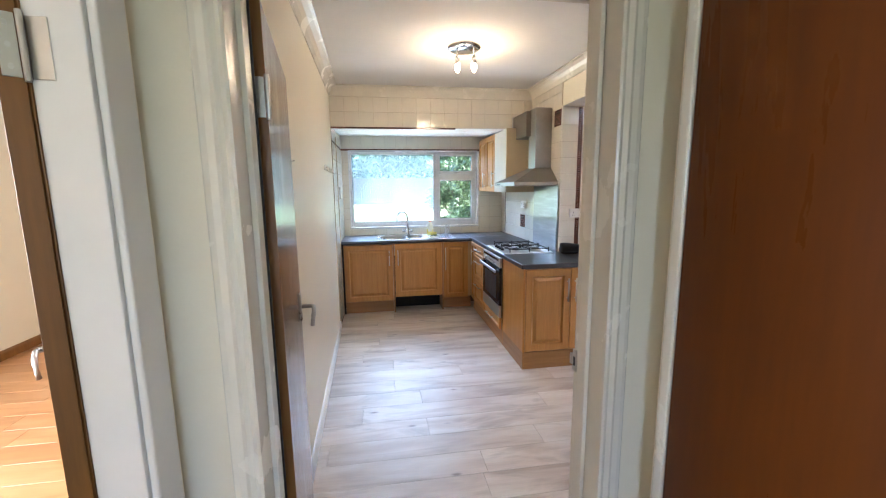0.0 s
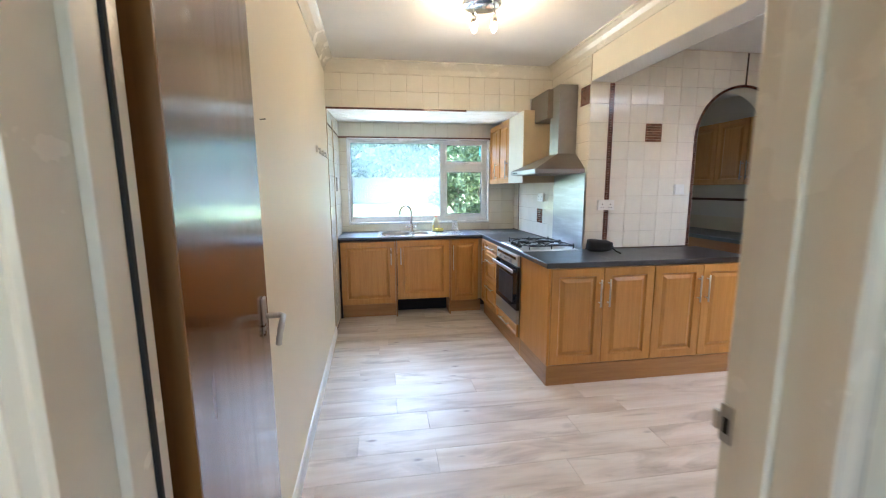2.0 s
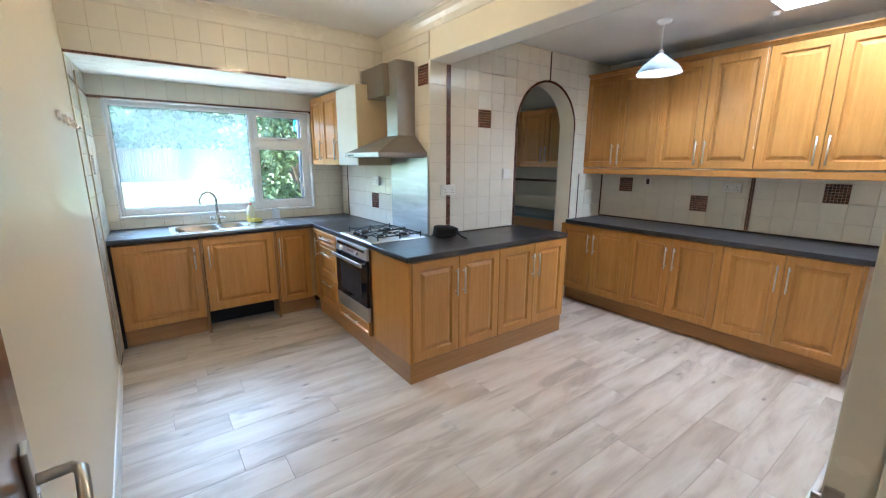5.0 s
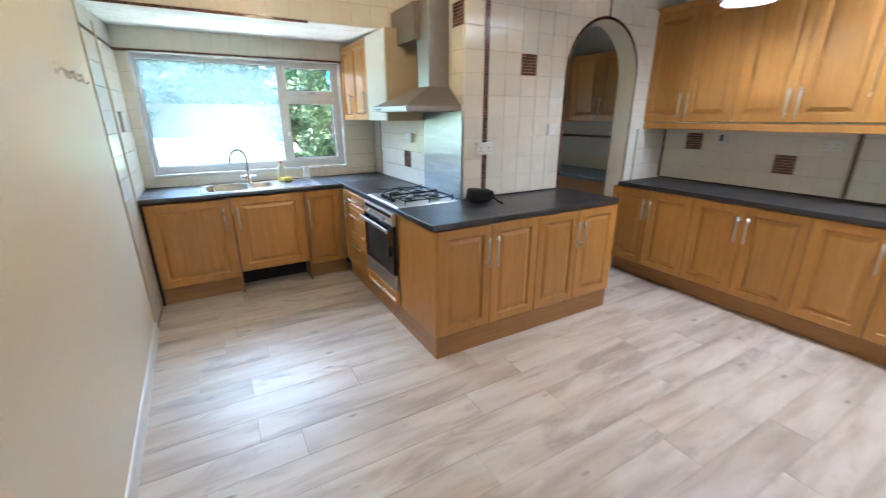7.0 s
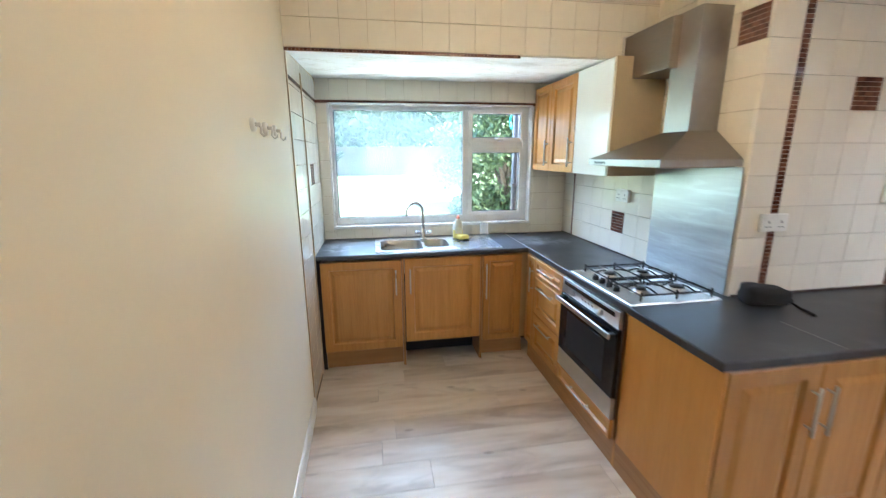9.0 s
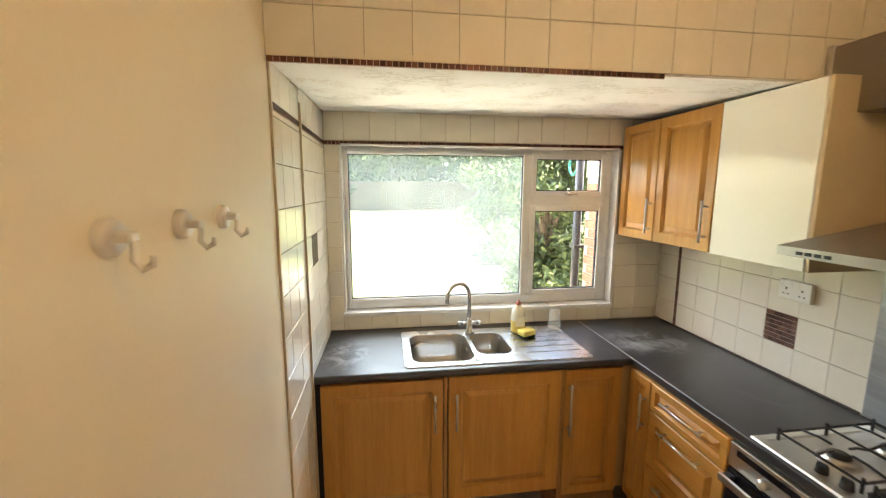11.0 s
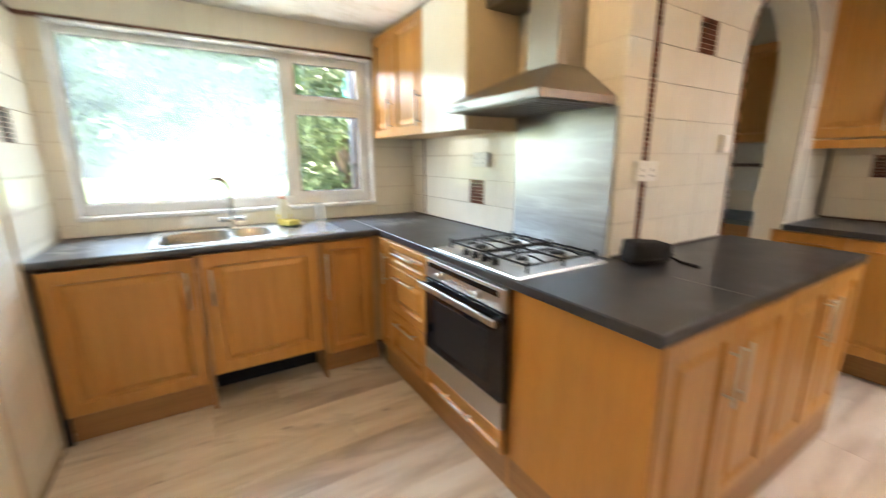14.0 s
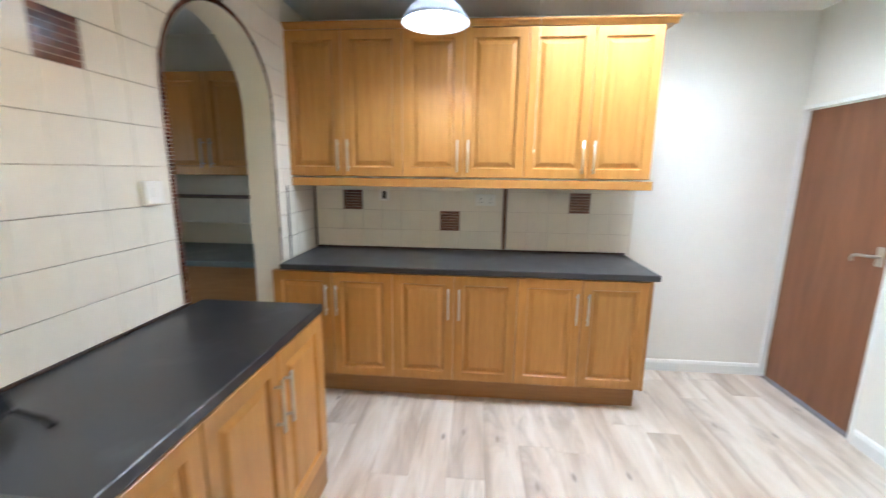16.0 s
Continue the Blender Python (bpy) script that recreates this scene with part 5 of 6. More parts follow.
pd = thing("pendant_light", pose(3.985, 3.855, XZ + 0.001), "white glass dome pendant with a lit cool bulb", "pendant light")
part("ceiling_rose", lathe([(0.0, -0.03), (0.03, -0.028), (0.05, -0.012), (0.052, 0.0)], 24), PLASTIC, pd, "", True)
part("cord", rod((0, 0, -0.02), (0, 0, -0.22), 0.003, 8), PLASTIC, pd)
part("lamp_holder", lathe([(0.0, -0.200), (0.014, -0.205), (0.018, -0.235), (0.022, -0.262)], 18), PLASTIC, pd, "", True)
part("shade", lathe([(0.020, -0.235), (0.034, -0.242), (0.052, -0.262), (0.082, -0.285), (0.124, -0.318), (0.150, -0.352), (0.160, -0.376), (0.157, -0.376), (0.146, -0.353), (0.120, -0.321), (0.078, -0.289), (0.048, -0.266), (0.020, -0.242)], 40), SHADE, pd, "white dome shade", True)
blb = lathe([(0.0, -0.372), (0.018, -0.367), (0.029, -0.350), (0.028, -0.328), (0.016, -0.300), (0.014, -0.262)], 20)
bo = part("bulb", blb, COOLBULB, pd, "lit cool white bulb", True)
bo.visible_shadow = False
pc = thing("pull_cord", pose(4.44, 3.31, XZ), "white pull cord hanging from the ceiling", "pull cord")
part("cord_mount", lathe([(0.0, -0.025), (0.03, -0.022), (0.036, 0.0)], 20), PLASTIC, pc, "", True)
part("cord", rod((0, 0, -0.02), (0.0, 0, -0.92), 0.0007, 6), PLASTIC, pc)
part("toggle", lathe([(0.0, -0.94), (0.004, -0.937), (0.003, -0.92), (0.0, -0.915)], 12), PLASTIC, pc, "", True)


# ---- sockets, switches, hooks ----
def wall_plate(name, m, width, height, label, slots, depth=0.022):
    """A plastic plate, local x along the wall, -y out of it."""
    p = thing(name, m, label, "socket" if "socket" in name else "switch")
    part("plate", box(-width / 2, width / 2, -depth, -0.001, -height / 2, height / 2, 0.003), PLASTIC, p)
    for x0, x1, z0, z1, mt, nm in slots:
        part(nm, box(x0, x1, -depth - 0.0025, -depth + 0.0005, z0, z1, 0.0008), mt, p)
    return p


DBL = []
for cx in (-0.036, 0.036):
    DBL += [(cx - 0.0025, cx + 0.0025, 0.0, 0.011, GASKET, "slot"), (cx - 0.014, cx - 0.007, -0.022, -0.017, GASKET, "slot"), (cx + 0.007, cx + 0.014, -0.022, -0.017, GASKET, "slot")]
DBL += [(-0.022, -0.010, 0.017, 0.034, PLASTIC, "rocker"), (0.010, 0.022, 0.017, 0.034, PLASTIC, "rocker")]
wall_plate("double_socket", pose(2.730, AW - 0.006, 1.285), 0.146, 0.086, "white double socket on the tiled arch wall", DBL)
wall_plate("light_switch", pose(3.405, AW - 0.006, 1.412), 0.086, 0.086, "white single light switch beside the arch", [(-0.012, 0.012, -0.018, 0.018, PLASTIC, "rocker")])
wall_plate("double_socket", pose(HW - 0.006, 5.825, 1.333, 0, 0, TURNED), 0.146, 0.086, "white double socket above the mosaic tile near the hob", DBL)
wall_plate("double_socket", pose(RW - 0.010, 3.575, 1.30, 0, 0, TURNED), 0.146, 0.086, "white double socket under the wall cabinets", DBL)
wall_plate("isolator_switch", pose(RW - 0.010, 4.34, 1.325, 0, 0, TURNED), 0.086, 0.086, "white isolator switch with a dark toggle", [(-0.016, 0.016, -0.028, 0.028, BLACK, "toggle")])

for y in (4.843, 5.03, 5.207):
    hk = thing("wall_hook", pose(left_wall(y), y, 1.722) @ Matrix.Scale(1.18, 4), "round satin chrome hook screwed to the cream wall", "hook", "row of wall hooks")
    bs = lathe([(0.0, 0.013), (0.017, 0.0125), (0.0205, 0.009), (0.021, 0.0)], 26)
    bs.transform(pose(0, 0, 0, 0, 90, 0))
    part("base", bs, HOOKMETAL, hk, "", True)
    part("knob", box(0.010, 0.030, -0.008, 0.008, -0.006, 0.006, 0.003), HOOKMETAL, hk)
    hkm = tube([(0.010, 0, 0.004), (0.024, 0, 0.002), (0.028, 0, -0.010), (0.026, 0, -0.024), (0.034, 0.0, -0.034), (0.043, 0, -0.029), (0.045, 0, -0.020)], 0.0042, 8)
    part("hook", hkm, HOOKMETAL, hk, "", True)
nl = thing("nail", pose(left_wall(3.30), 3.30, 1.672), "small bare nail in the cream painted wall", "nail")
part("shank", rod((0, 0, 0), (0.02, 0, 0.003), 0.0022, 8), DARKSTEEL, nl)

# radiator beside the doorway
rd = thing("radiator", pose(1.56, EW, 0.12), "white panel radiator with a slotted top grille", "radiator")
part("front_panel", box(0, 0.90, 0.075, 0.092, 0, 0.48, 0.004), RADWHITE, rd)
part("back_panel", box(0, 0.90, 0.022, 0.036, 0, 0.48, 0.004), RADWHITE, rd)
part("side_panel", box(-0.008, -0.0005, 0.022, 0.092, 0, 0.492, 0.002), RADWHITE, rd)
g = box(0, 0.90, 0.037, 0.040, 0.470, 0.484)
for i in range(44):
    box(0.008 + i * 0.0203, 0.019 + i * 0.0203, 0.041, 0.074, 0.474, 0.482, bm=g)
part("top_grille", g, GRILLE, rd, "grey slotted grille")
part("bracket", box(0.10, 0.14, 0.0005, 0.022, 0.05, 0.40), RADWHITE, rd)
part("bracket", box(0.76, 0.80, 0.0005, 0.022, 0.05, 0.40), RADWHITE, rd)

# pantry behind the arch
PX = 5.05
u = wall_unit(pose(4.74, 5.955, 0, 0, 0, TURNED), 0.80, 2, 1.462, 2.16, "oak-veneer two-door wall cabinet in the pantry", 0.30, "pantry cabinets")
copy_thing(u, pose(4.74, 6.34 + 0.42, 0, 0, 0, TURNED))
wt = thing("pantry_worktop", pose(4.40, 5.085, 0), "grey-green laminate worktop in the pantry", "worktop")
part("slab", box(0, 0.645, 0, 1.70, 0.862, 0.90, 0.004), OLDTOP, wt)
u = thing("pantry_cabinet", pose(4.425, 5.085, 0), "brown cabinet front below the pantry worktop", "cabinet")
part("front", box(0, 0.018, 0, 1.70, 0, 0.860, 0.002), PLINTH, u)
built("pantry_trim", box(PX - 0.008, PX, 5.08, 6.78, 1.268, 1.298), DARKTRIM, "dark mosaic line across the pantry tiles", "trim")
built("pantry_upstand", box(PX - 0.012, PX, 5.08, 6.78, 0.902, 1.07), CREAM, "cream upstand behind the pantry worktop", "trim")

# ---- garden ----
own = bmesh.new()
rise = [(6.96, -0.12), (9.5, -0.12), (16, 0.06), (29, 0.48), (36, 0.6), (120, 0.6)]
ga = [[own.verts.new((x, y, z)) for y, z in rise] for x in (-80, 80)]
gb = [[own.verts.new((x, y, -0.5)) for y in (6.96, 120)] for x in (-80, 80)]
for k in range(len(rise) - 1):
    own.faces.new((ga[0][k], ga[1][k], ga[1][k + 1], ga[0][k + 1]))
own.faces.new((gb[0][0], gb[1][0], ga[1][0], ga[0][0]))
built("ground", own, LAWN, "sunlit lawn of the back garden rising to the fence", "lawn")
built("ground_front", box(-60, 60, -60, 6.95, -0.42, -0.32), LAWN, "grass round the house", "lawn")
# paving widened and made pale to bounce light onto the bay ceiling
built("patio", box(-3, 2.65, 6.97, 11.2, -0.12, -0.09), PAVE, "pale concrete patio below the view, bouncing light into the bay", "patio")
gw = thing("garden_wall", pose(0.95, 10.9, -0.09), "low pale concrete garden wall at the end of the patio", "garden wall", kind="structure")
part("wall", box(0, 2.2, 0, 0.20, 0, 0.47, 0.006), PAVE, gw)
for i in range(5):
    part("coping", box(i * 0.44 + 0.002, i * 0.44 + 0.438, -0.03, 0.23, 0.472, 0.525, 0.008), PAVE, gw)
fn = thing("fence", pose(0, 29.0, 0.47), "weathered brown close-board garden fence", "fence")
fb = mesh_of(box(0, 0.145, -0.01, 0.01, 0, 1.75, 0.004), "fence_board", FENCE)
for i in range(190):
    o = new("board", fb)
    o.parent = fn
    o.location = (-11 + i * 0.15, 0.012 * (i % 2), 0.0)
fp_me = mesh_of(box(0, 0.10, 0.02, 0.12, 0, 1.85, 0.006), "fence_post", FENCE)
for i in range(15):
    o = new("post", fp_me)
    o.parent = fn
    o.location = (-11 + i * 2.0, 0, 0)


def leaf_cloud(centres, count, size, seed, flat=0.5):
    """Many small bent leaves scattered through lumps (x, y, z, radius)."""
    rng = np.random.default_rng(seed)
    vol = np.array([c[3] ** 2 for c in centres])
    pick = rng.choice(len(centres), count, p=vol / vol.sum())
    cs = np.array(centres)[pick]
    d = rng.normal(size=(count, 3))
    d /= np.linalg.norm(d, axis=1)[:, None]
    p = cs[:, :3] + d * (cs[:, 3] * (0.45 + 0.6 * rng.random(count)))[:, None]
    a = rng.normal(size=(count, 3))
    a /= np.linalg.norm(a, axis=1)[:, None]
    n = d * flat + rng.normal(size=(count, 3)) * 0.6
    b = np.cross(n, a)
    b /= np.linalg.norm(b, axis=1)[:, None]
    s = size * (0.6 + 0.8 * rng.random(count))[:, None]
    v = np.stack([p - a * s, p + b * s * 0.42 + n * s * 0.12, p + a * s, p - b * s * 0.42 + n * s * 0.12], 1).reshape(-1, 3)
    f = np.arange(count * 4).reshape(-1, 4)
    me = bpy.data.meshes.new("leaves")
    me.from_pydata(v.tolist(), [], f.tolist())
    return me


def tree(x, y, height, spread, seed, count=5000, mat=None, leaf_size=0.3, base=0.5, name="tree", label="leafy garden tree behind the fence"):
    rng = random.Random(seed)
    t = thing(name, pose(x, y, base), label, "tree")
    own = tube([(0, 0, 0), (0.05, 0.02, height * 0.25), (-0.04, 0.05, height * 0.5), (0.03, 0, height * 0.8)], [0.14, 0.11, 0.08, 0.03], 8)
    lumps = []
    for i in range(18):
        a, h = rng.uniform(0, math.tau), rng.uniform(0.16, 0.98) * height
        r = spread * rng.uniform(0.2, 0.75)
        c = (r * math.cos(a), r * math.sin(a), h)
        lumps.append((*c, spread * rng.uniform(0.28, 0.5)))
        tube([(0, 0, h * 0.6), (c[0] * 0.5, c[1] * 0.5, h * 0.82), c], [0.05, 0.03, 0.012], 6, bm=own)
    part("trunk", own, BARK, t)
    me = leaf_cloud(lumps, count, leaf_size, seed)
    me.materials.append(mat or LEAF)
    cr = new("crown", me)
    cr.parent = t
    return t


for i, (x, y, hgt, sp_) in enumerate(((-9, 32, 8, 3.2), (-5, 33, 9, 3.6), (-1.8, 31.5, 8.5, 3.2), (1.6, 34, 9, 3.6), (5.0, 32, 8, 3.4), (8.6, 33, 9, 3.6), (12.5, 32, 8.5, 3.4), (16.5, 33, 9, 3.6))):
    tree(x, y, hgt, sp_, 20 + i, 10000)
tree(5.4, 16.0, 4.6, 1.7, 41, 6500, None, 0.2, 0.05, label="leafy garden tree on the lawn")
for i, (x, y, hgt, sp_) in enumerate(((2.98, 9.7, 2.6, 0.80), (3.9, 11.8, 2.8, 0.9), (2.75, 11.4, 2.3, 0.75))):
    tree(x, y, hgt, sp_, 50 + i, 12000, LAUREL, 0.052, -0.12, "bush", "dense glossy laurel bush beside the brick wall")

bw = thing("brick_wall", pose(2.38, 6.97, -0.12), "red brick outer wall beside the window", "wall", kind="structure")
part("mortar", box(0.012, 0.20, 0, 0.525, 0, 2.0), MORTAR, bw)
part("upper_wall", box(0.0, 0.20, 0, 0.525, 2.0, 2.7), WHITEWALL, bw, "white painted upper wall")
bk = mesh_of(box(0, 0.03, 0, 0.215, 0, 0.065, 0.003), "brick", BRICK)
for r in range(26):
    for c in range(2):
        o = new("brick", bk)
        o.parent = bw
        o.location = (0, 0.01 + c * 0.225 - (0.0 if r % 2 else 0.0) + (0.05 if r % 2 else 0.0), 0.008 + r * 0.075)
dp = thing("downpipe", pose(2.345, 7.545, -0.12), "dark grey downpipe on the brick wall", "downpipe")
part("pipe", rod((0, 0, 0), (0, 0, 2.5), 0.035, 14), DARKPIPE, dp, "", True)
part("clip", box(-0.04, 0.06, -0.045, 0.045, 1.4, 1.43, 0.003), DARKPIPE, dp)
hs = thing("garden_hose", pose(2.34, 7.66, 1.98), "turquoise garden hose hung in a coil", "hose")
part("coil", tube([(0.0, 0.075 * math.cos(a), 0.075 * math.sin(a)) for a in [math.tau * i / 20 for i in range(41)]], 0.012, 8), TEAL, hs, "", True)
part("hook", rod((0.01, -0.115, 0.07), (0.0, 0.0, 0.07), 0.008, 8), DARKPIPE, hs)

# ---- tiles ----
TS = 0.15
tile_cache = {}


def tile_mesh(w, h):
    key = (round(w, 3), round(h, 3))
    if key not in tile_cache:
        own = bmesh.new()
        g, c, d = 0.0012, 0.0010, 0.007
        e = 0.0007
        lo = [own.verts.new(q) for q in ((e, 0, g), (w - e, 0, g), (w - e, 0, h - g), (e, 0, h - g))]
        md = [own.verts.new((v.co.x, -d + 0.0018, v.co.z)) for v in lo]
        hi = [own.verts.new(q) for q in ((e + c, -d, g + c), (w - e - c, -d, g + c), (w - e - c, -d, h - g - c), (e + c, -d, h - g - c))]
        for a, b in ((lo, md), (md, hi)):
            for k in range(4):
                own.faces.new((a[k], a[(k + 1) % 4], b[(k + 1) % 4], b[k]))
        own.faces.new(hi)
        tile_cache[key] = mesh_of(own, "tile", TILE)
    return tile_cache[key]


def mosaic_block(w, h, nx, nz):
    """Small glass squares on pale grout; x 0..w, z 0..h, out along -y."""
    own = bmesh.new()
    for i in range(nx):
        for k in range(nz):
            x0, z0 = i * w / nx, k * h / nz
            box(x0 + 0.0014, x0 + w / nx - 0.0014, -0.0085, 0.0, z0 + 0.0014, z0 + h / nz - 0.0014, bm=own)
    return own


def tiled(parent, m, us, vs, skip=(), inset=()):
    """Tiles between the lines us (along) and vs (up), on the plane m; rects in skip stay bare, those in inset are mosaic."""
    for u0, u1 in zip(us, us[1:]):
        for v0, v1 in zip(vs, vs[1:]):
            uc, vc = (u0 + u1) / 2, (v0 + v1) / 2
            if u1 - u0 < 0.012 or v1 - v0 < 0.012 or any(a <= uc <= b and c <= vc <= d for a, b, c, d in skip):
                continue
            if any(a <= uc <= b and c <= vc <= d for a, b, c, d in inset):
                bk_ = part("mosaic_grout", box(0.001, u1 - u0 - 0.001, -0.0055, 0.0, 0.001, v1 - v0 - 0.001), MOSGROUT, parent)
                bk_.matrix_local = m @ Matrix.Translation((u0, 0, v0))
                o = part("mosaic_tile", mosaic_block(u1 - u0, v1 - v0, 7, 7), MOSAIC, parent, "brown glass mosaic inset")
                o.matrix_local = m @ Matrix.Translation((u0, 0, v0))
                continue
            o = new("tile", tile_mesh(u1 - u0, v1 - v0))
            o.parent = parent
            o.matrix_local = m @ Matrix.Translation((u0, 0, v0)) @ pose(0, 0, 0, random.uniform(-0.25, 0.25), 0, random.uniform(-0.25, 0.25))


def strip(name, m, w, h, nx, nz, label="strip of small brown glass mosaic"):
    t_ = thing(name, m, label, "tile trim", kind="structure")
    part("grout_bed", box(0, w, -0.0055, 0.0, 0, h), MOSGROUT, t_)
    part("mosaic", mosaic_block(w, h, nx, nz), MOSAIC, t_)
    return t_


def lines(a, b, start, step=TS):
    """The joint lines from a to b on the grid that passes through start."""
    k0 = math.ceil((a - start) / step - 1e-6)
    out = [a] + [start + k * step for k in range(k0, 200) if a + 0.004 < start + k * step < b - 0.004] + [b]
    return out


ROWS_UP = lines(TOP, 2.53, TOP)
# arch wall
tw = thing("arch_wall_tiles", pose(0, AW + 0.006, 0), "cream glazed wall tiles round the arch", "wall tiles", kind="structure")
ident = pose(0, 0, 0)
xs_left = [HW, 2.724]
xs_main = lines(2.768, ACX - AR - 0.022, 2.768)
tiled(tw, ident, xs_left, lines(TOP, 2.28, TOP))
tiled(tw, ident, xs_main, [r for r in ROWS_UP if r <= 1.82], inset=((3.065, 3.215, 1.81, 1.96),))
xs_right = lines(ACX + AR + 0.022, RW, 4.515)
tiled(tw, ident, xs_right, [r for r in ROWS_UP if r <= 1.82])
# rows beside and over the arch, cut along the curve and the sloping soffit
RO = AR + 0.022


def arch_line(x):
    return ASP + math.sqrt(max(0.0, RO * RO - (x - ACX) ** 2)) if abs(x - ACX) < RO else 0.0


def roof_line(x):
    return 2.272 if x < 2.76 else min(XZ - 0.012, 2.272 + (x - 2.76) * (XZ - 2.28) / (3.29 - 2.76))


xs_all = lines(2.765, RW, 2.765)
row_top = [1.81 + TS * k for k in range(6)]
for u0, u1 in zip(xs_all, xs_all[1:]):
    for v0, v1 in zip(row_top, row_top[1:]):
        if 3.06 < u0 < 3.10 and v0 < 1.82:
            continue
        n = 10
        g = 0.0016
        sam = [u0 + g + (u1 - u0 - 2 * g) * i / n for i in range(n + 1)]
        runs, cur = [], []
        for x in sam:
            lo_, hi_ = max(v0 + g, arch_line(x) + 0.001), min(v1 - g, roof_line(x))
            if hi_ - lo_ > 0.004:
                cur.append((x, lo_, hi_))
            elif cur:
                runs.append(cur)
                cur = []
        if cur:
            runs.append(cur)
        for run in runs:
            if len(run) < 2:
                continue
            own = bmesh.new()
            ring_ = [(x, a) for x, a, b in run] + [(x, b) for x, a, b in reversed(run)]
            ring_ = [p for i, p in enumerate(ring_) if i == 0 or (abs(p[0] - ring_[i - 1][0]) + abs(p[1] - ring_[i - 1][1])) > 1e-5]
            f0 = [own.verts.new((x, -0.007, z)) for x, z in ring_]
            f1 = [own.verts.new((x, 0.0, z)) for x, z in ring_]
            own.faces.new(f0)
            for k in range(len(f0)):
                own.faces.new((f0[k], f0[(k + 1) % len(f0)], f1[(k + 1) % len(f0)], f1[k]))
            part("tile", own, TILE, tw)
part("mosaic_grout", box(3.066, 3.214, -0.0055, 0.0, 1.811, 1.959), MOSGROUT, tw)
o = part("mosaic_tile", mosaic_block(0.15, 0.15, 7, 7), MOSAIC, tw, "brown glass mosaic inset")
o.matrix_local = Matrix.Translation((3.065, 0, 1.81))
strip("mosaic_strip", pose(2.725, AW + 0.006, TOP), 0.042, 1.36, 2, 68)
# mosaic edge round the arch
own, gr = bmesh.new(), bmesh.new()
path_pts = [(ACX - AR, z) for z in np.arange(TOP + 0.01, ASP, 0.0155)]
na = int(math.pi * AR / 0.0155)
for i, (x, z) in enumerate(path_pts):
    box(x - 0.019, x + 0.001, -0.009, 0.0, z + 0.001, z + 0.0145, bm=own)
    if i % 2 == 0:
        box(2 * ACX - x - 0.001, 2 * ACX - x + 0.012, -0.009, 0.0, z + 0.001, z + 0.030, bm=own)
for i in range(na):
    a = math.pi * (i + 0.5) / na
    b_ = box(AR - 0.001, AR + 0.019, -0.009, 0.0, -0.0068, 0.0068)
    b_.transform(Matrix.Translation((ACX, 0, ASP)) @ Matrix.Rotation(-a, 4, "Y"))
    join(own, b_)
ae = thing("arch_edge", pose(0, AW + 0.006, 0), "brown mosaic edging round the arch", "tile trim", kind="structure")
part("mosaic", own, MOSAIC, ae)
built("trim_strip", box(ACX - 0.007, ACX + 0.007, AW - 0.005, AW + 0.004, ASP + AR + 0.02, XZ - 0.01, 0.001), DARKTRIM, "dark tile trim above the arch", "tile trim")
built("trim_strip", box(4.535, 4.548, AW - 0.005, AW + 0.004, TOP, 1.40, 0.001), DARKTRIM, "dark tile trim beside the wall cabinets", "tile trim")
built("trim_strip", box(RW - 0.016, RW - 0.001, AW - 0.018, AW - 0.003, TOP + 0.015, 1.40, 0.001), DARKTRIM, "dark corner trim above the worktop", "tile trim")

# right wall splash tiles (local x runs towards -y)
tw = thing("long_run_tiles", pose(RW, 0, 0, 0, 0, TURNED), "cream glazed splash tiles behind the long worktop", "wall tiles", kind="structure")
part("adhesive_bed", box(-AW, -2.50, -0.0035, -0.0005, TOP, 1.40), PALEGROUT, tw)
off = Matrix.Translation((0, -0.003, 0))
tiled(tw, off, lines(-AW, -3.448, -4.515), [TOP, 1.06, 1.21, 1.36, 1.40], inset=((-4.665, -4.515, 1.21, 1.36), (-3.915, -3.765, 1.06, 1.21)))
tiled(tw, off, lines(-3.412, -2.50, -2.96), [TOP, 1.06, 1.21, 1.36, 1.40], inset=((-2.96, -2.81, 1.21, 1.36),))
strip("mosaic_strip", pose(RW - 0.003, 3.444, TOP, 0, 0, TURNED), 0.030, 0.49, 2, 30)

# hob wall tiles (local x runs towards -y)
tw = thing("hob_wall_tiles", pose(HW + 0.006, 0, 0, 0, 0, TURNED), "cream glazed wall tiles behind hob and hood", "wall tiles", kind="structure")
cols_ = lines(-6.56, -AW - 0.001, -5.965)
tiled(tw, ident, cols_, [r for r in ROWS_UP if r < 2.3] + [2.41, 2.49], skip=((-6.75, -5.67, 1.49, 2.6), (-5.53, -4.90, 0.9, 1.50)), inset=((-5.965, -5.815, 1.06, 1.21), (-5.065, -4.915, 2.11, 2.26)))
tiled(tw, ident, lines(-WW, -6.585, -6.585), [TOP, 1.06, 1.21, 1.36, 1.485])
strip("mosaic_strip", pose(HW + 0.006, 6.584, TOP, 0, 0, TURNED), 0.022, 0.57, 1, 32)
built("trim_strip", box(HW - 0.004, HW + 0.004, AW - 0.003, AW + 0.006, 2.285, 2.49), METALTRIM, "edge trim at the pier's corner", "tile trim")

# header tiles
tw = thing("header_tiles", pose(0, BM + 0.006, 0), "cream glazed tiles across the header", "wall tiles", kind="structure")
tiled(tw, ident, lines(LW, HW - 0.002, 0.97), [2.178, 2.328, 2.478, 2.49])
strip("mosaic_strip", pose(LW + 0.003, BM + 0.004, 2.160), 1.315, 0.018, 66, 1, "row of brown glass mosaic under the header")

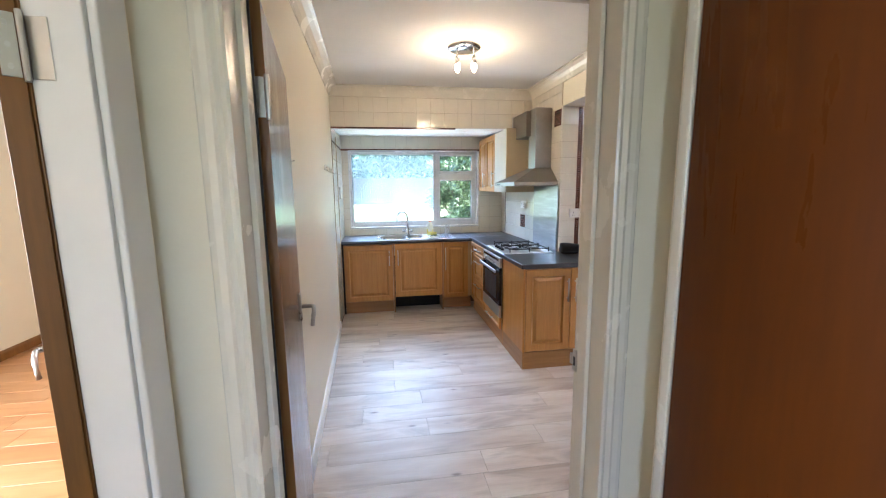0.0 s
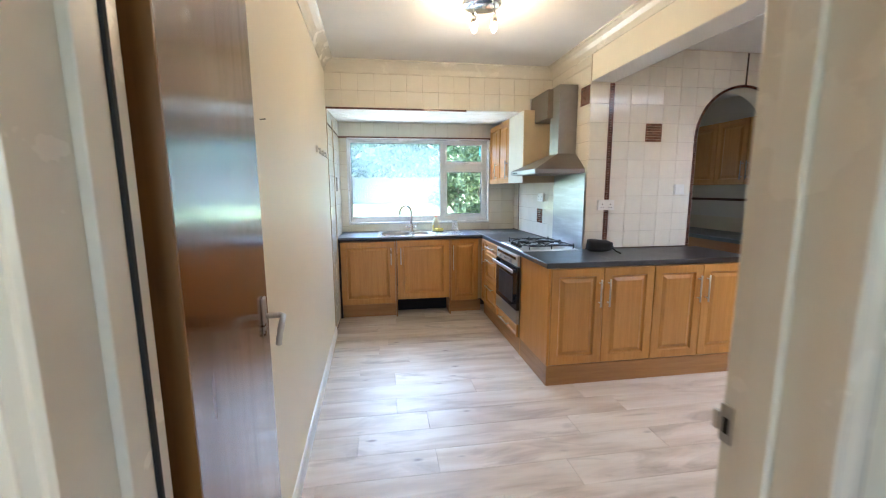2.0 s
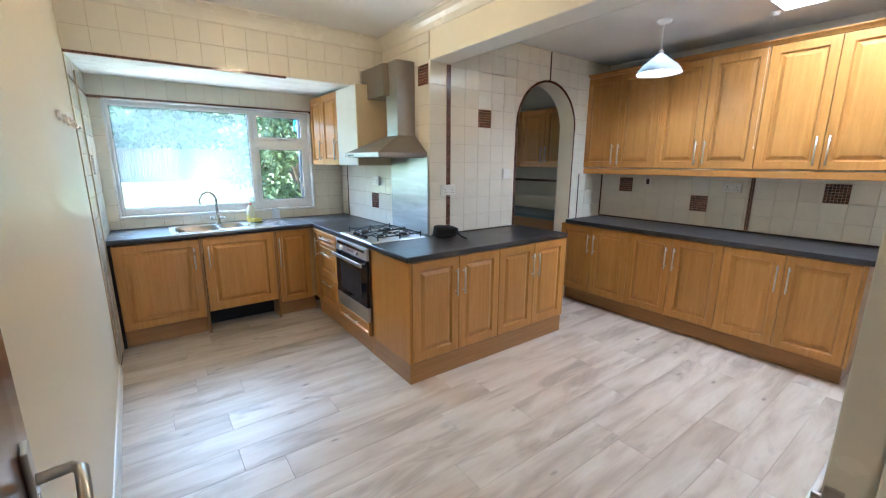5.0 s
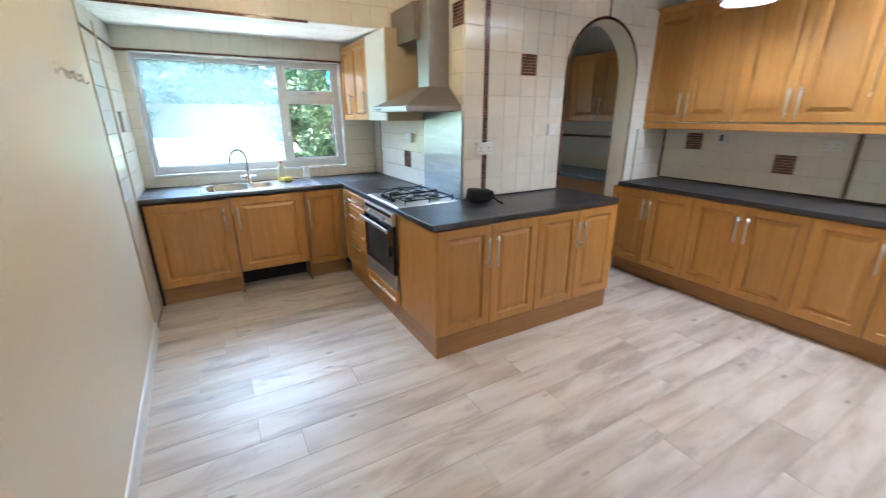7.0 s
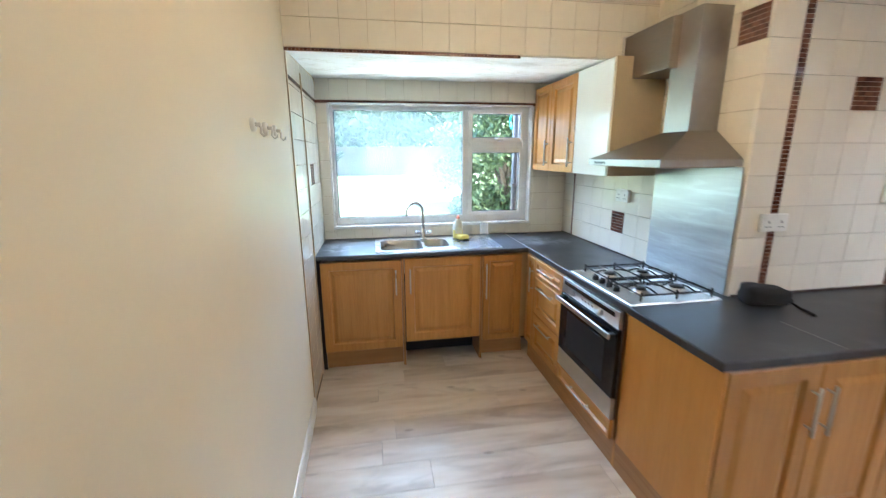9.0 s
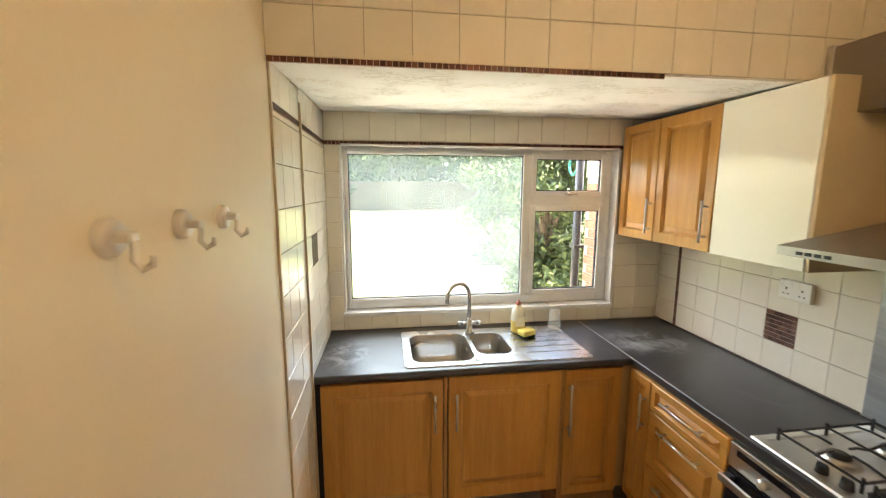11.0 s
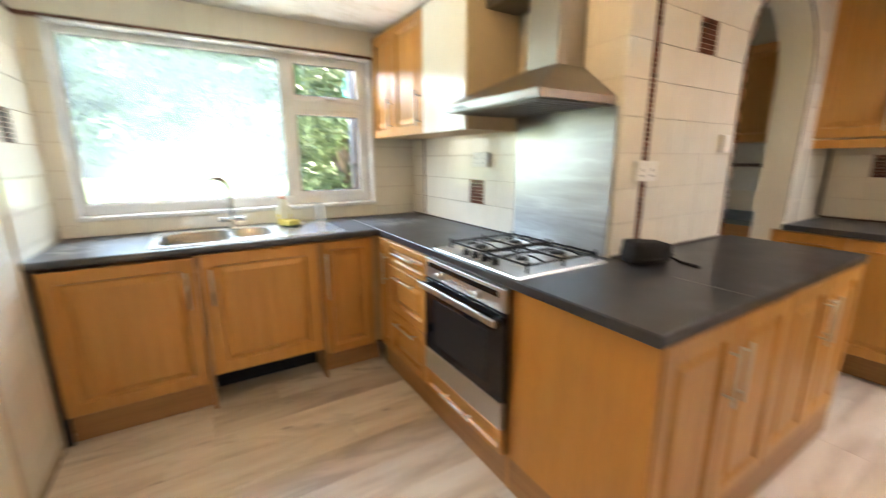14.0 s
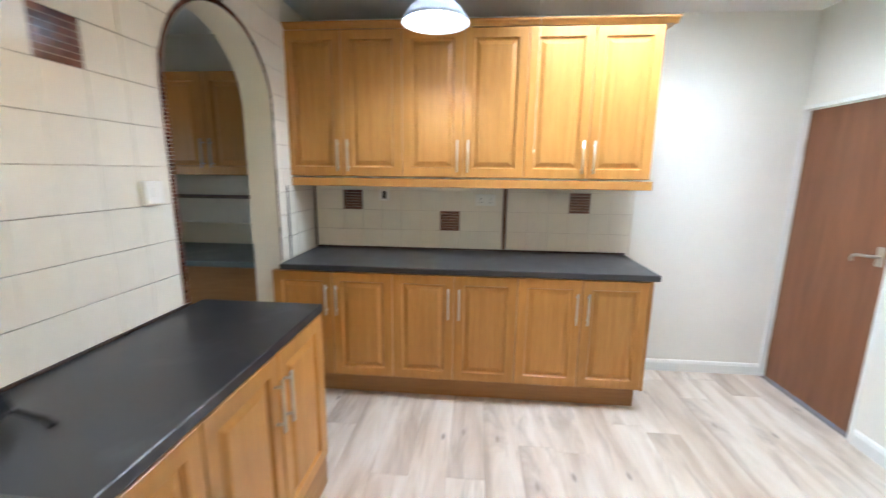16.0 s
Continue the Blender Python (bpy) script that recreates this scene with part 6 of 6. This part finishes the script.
# window wall tiles
tw = thing("window_wall_tiles", pose(0, WW + 0.006, 0), "cream glazed tiles round the window", "wall tiles", kind="structure")
tiled(tw, ident, lines(LW, HW - 0.001, 0.487), [2.058, 2.222])
tiled(tw, ident, [LW, WX0 - 0.012], [TOP, 0.978, 1.128, 1.278, 1.428, 1.578, 1.728, 1.878, 2.032])
tiled(tw, ident, lines(WX0 - 0.012, WX1 + 0.012, 0.63), [TOP, 0.996])
tiled(tw, ident, lines(WX1 + 0.012, HW - 0.001, 2.39), [TOP, 0.978, 1.128, 1.278, 1.428, 1.49])
strip("mosaic_strip", pose(LW + 0.001, WW + 0.004, 2.034), 1.86, 0.022, 84, 1, "row of brown glass mosaic above the window")

# bay side wall tiles (local x runs towards +y)
tw = thing("bay_wall_tiles", pose(LW - 0.006, 0, 0, 0, 0, 90), "cream glazed tiles on the side of the sink bay", "wall tiles", kind="structure")
tiled(tw, ident, [5.685, 5.795, 5.945, 6.095], [0.06 + TS * k for k in range(14)] + [2.03])
tiled(tw, ident, [5.685, 5.795, 5.945, 6.095], [2.055, 2.18])
tiled(tw, ident, lines(6.108, WW - 0.001, 6.108), [TOP] + [0.96 + TS * k for k in range(8)] + [2.03], inset=((6.258, 6.408, 1.41, 1.56),))
tiled(tw, ident, lines(6.108, WW - 0.001, 6.108), [2.055, 2.20])
strip("mosaic_strip", pose(LW - 0.006, 5.685, 2.032, 0, 0, 90), 1.07, 0.022, 48, 1, "row of brown glass mosaic along the bay wall")
built("trim_strip", box(LW - 0.004, LW + 0.008, 5.668, 5.683, 0.0, 2.176, 0.001), METALTRIM, "bronze edge trim where tiles meet plaster", "tile trim")
built("trim_strip", box(LW - 0.004, LW + 0.010, 6.096, 6.106, 0.0, 2.13, 0.001), METALTRIM, "bronze trim between the bay tiles", "tile trim")

# ---- floor boards ----
def boards(name, x0, x1, y0, y1, mat, label, width=0.192, length=1.29, seed=3, notch=None):
    fl = thing(name, pose(0, 0, 0), label, "floor", kind="structure")
    rng = random.Random(seed)
    cache = {}
    y = y0
    r = 0
    while y < y1 - 0.02:
        wy = min(width, y1 - y)
        a0, a1 = x0, x1
        if notch and y + 0.5 * wy < notch[1]:
            a0 = notch[0]
        x = a0 - rng.uniform(0.0, length * 0.9)
        while x < a1:
            s, e = max(x, a0), min(x + length, a1)
            if e - s > 0.03:
                key = (round(e - s, 4), round(wy, 4))
                if key not in cache:
                    own = bmesh.new()
                    L, g, c, h = key[0], 0.0005, 0.0009, 0.008
                    lo_ = [own.verts.new(q) for q in ((g, g, 0), (L - g, g, 0), (L - g, wy - g, 0), (g, wy - g, 0))]
                    md_ = [own.verts.new((v.co.x, v.co.y, h - 0.0012)) for v in lo_]
                    hi_ = [own.verts.new(q) for q in ((g + c, g + c, h), (L - g - c, g + c, h), (L - g - c, wy - g - c, h), (g + c, wy - g - c, h))]
                    for p, q in ((lo_, md_), (md_, hi_)):
                        for k in range(4):
                            own.faces.new((p[k], p[(k + 1) % 4], q[(k + 1) % 4], q[k]))
                    own.faces.new(hi_)
                    cache[key] = mesh_of(own, "board", mat)
                o = new("board", cache[key])
                o.parent = fl
                o.location = (s, y, -0.008)
            x += length
        y += width
        r += 1
    return fl


boards("floor_boards", LW, RW, BW, 6.45, BOARDS, "whitewashed grey oak laminate floor boards", notch=(2.70, EW - 0.12))
boards("floor_boards_side_room", -2.65, 0.27, 1.2, 6.9, ORANGE, "warm orange oak laminate floor boards", seed=8)
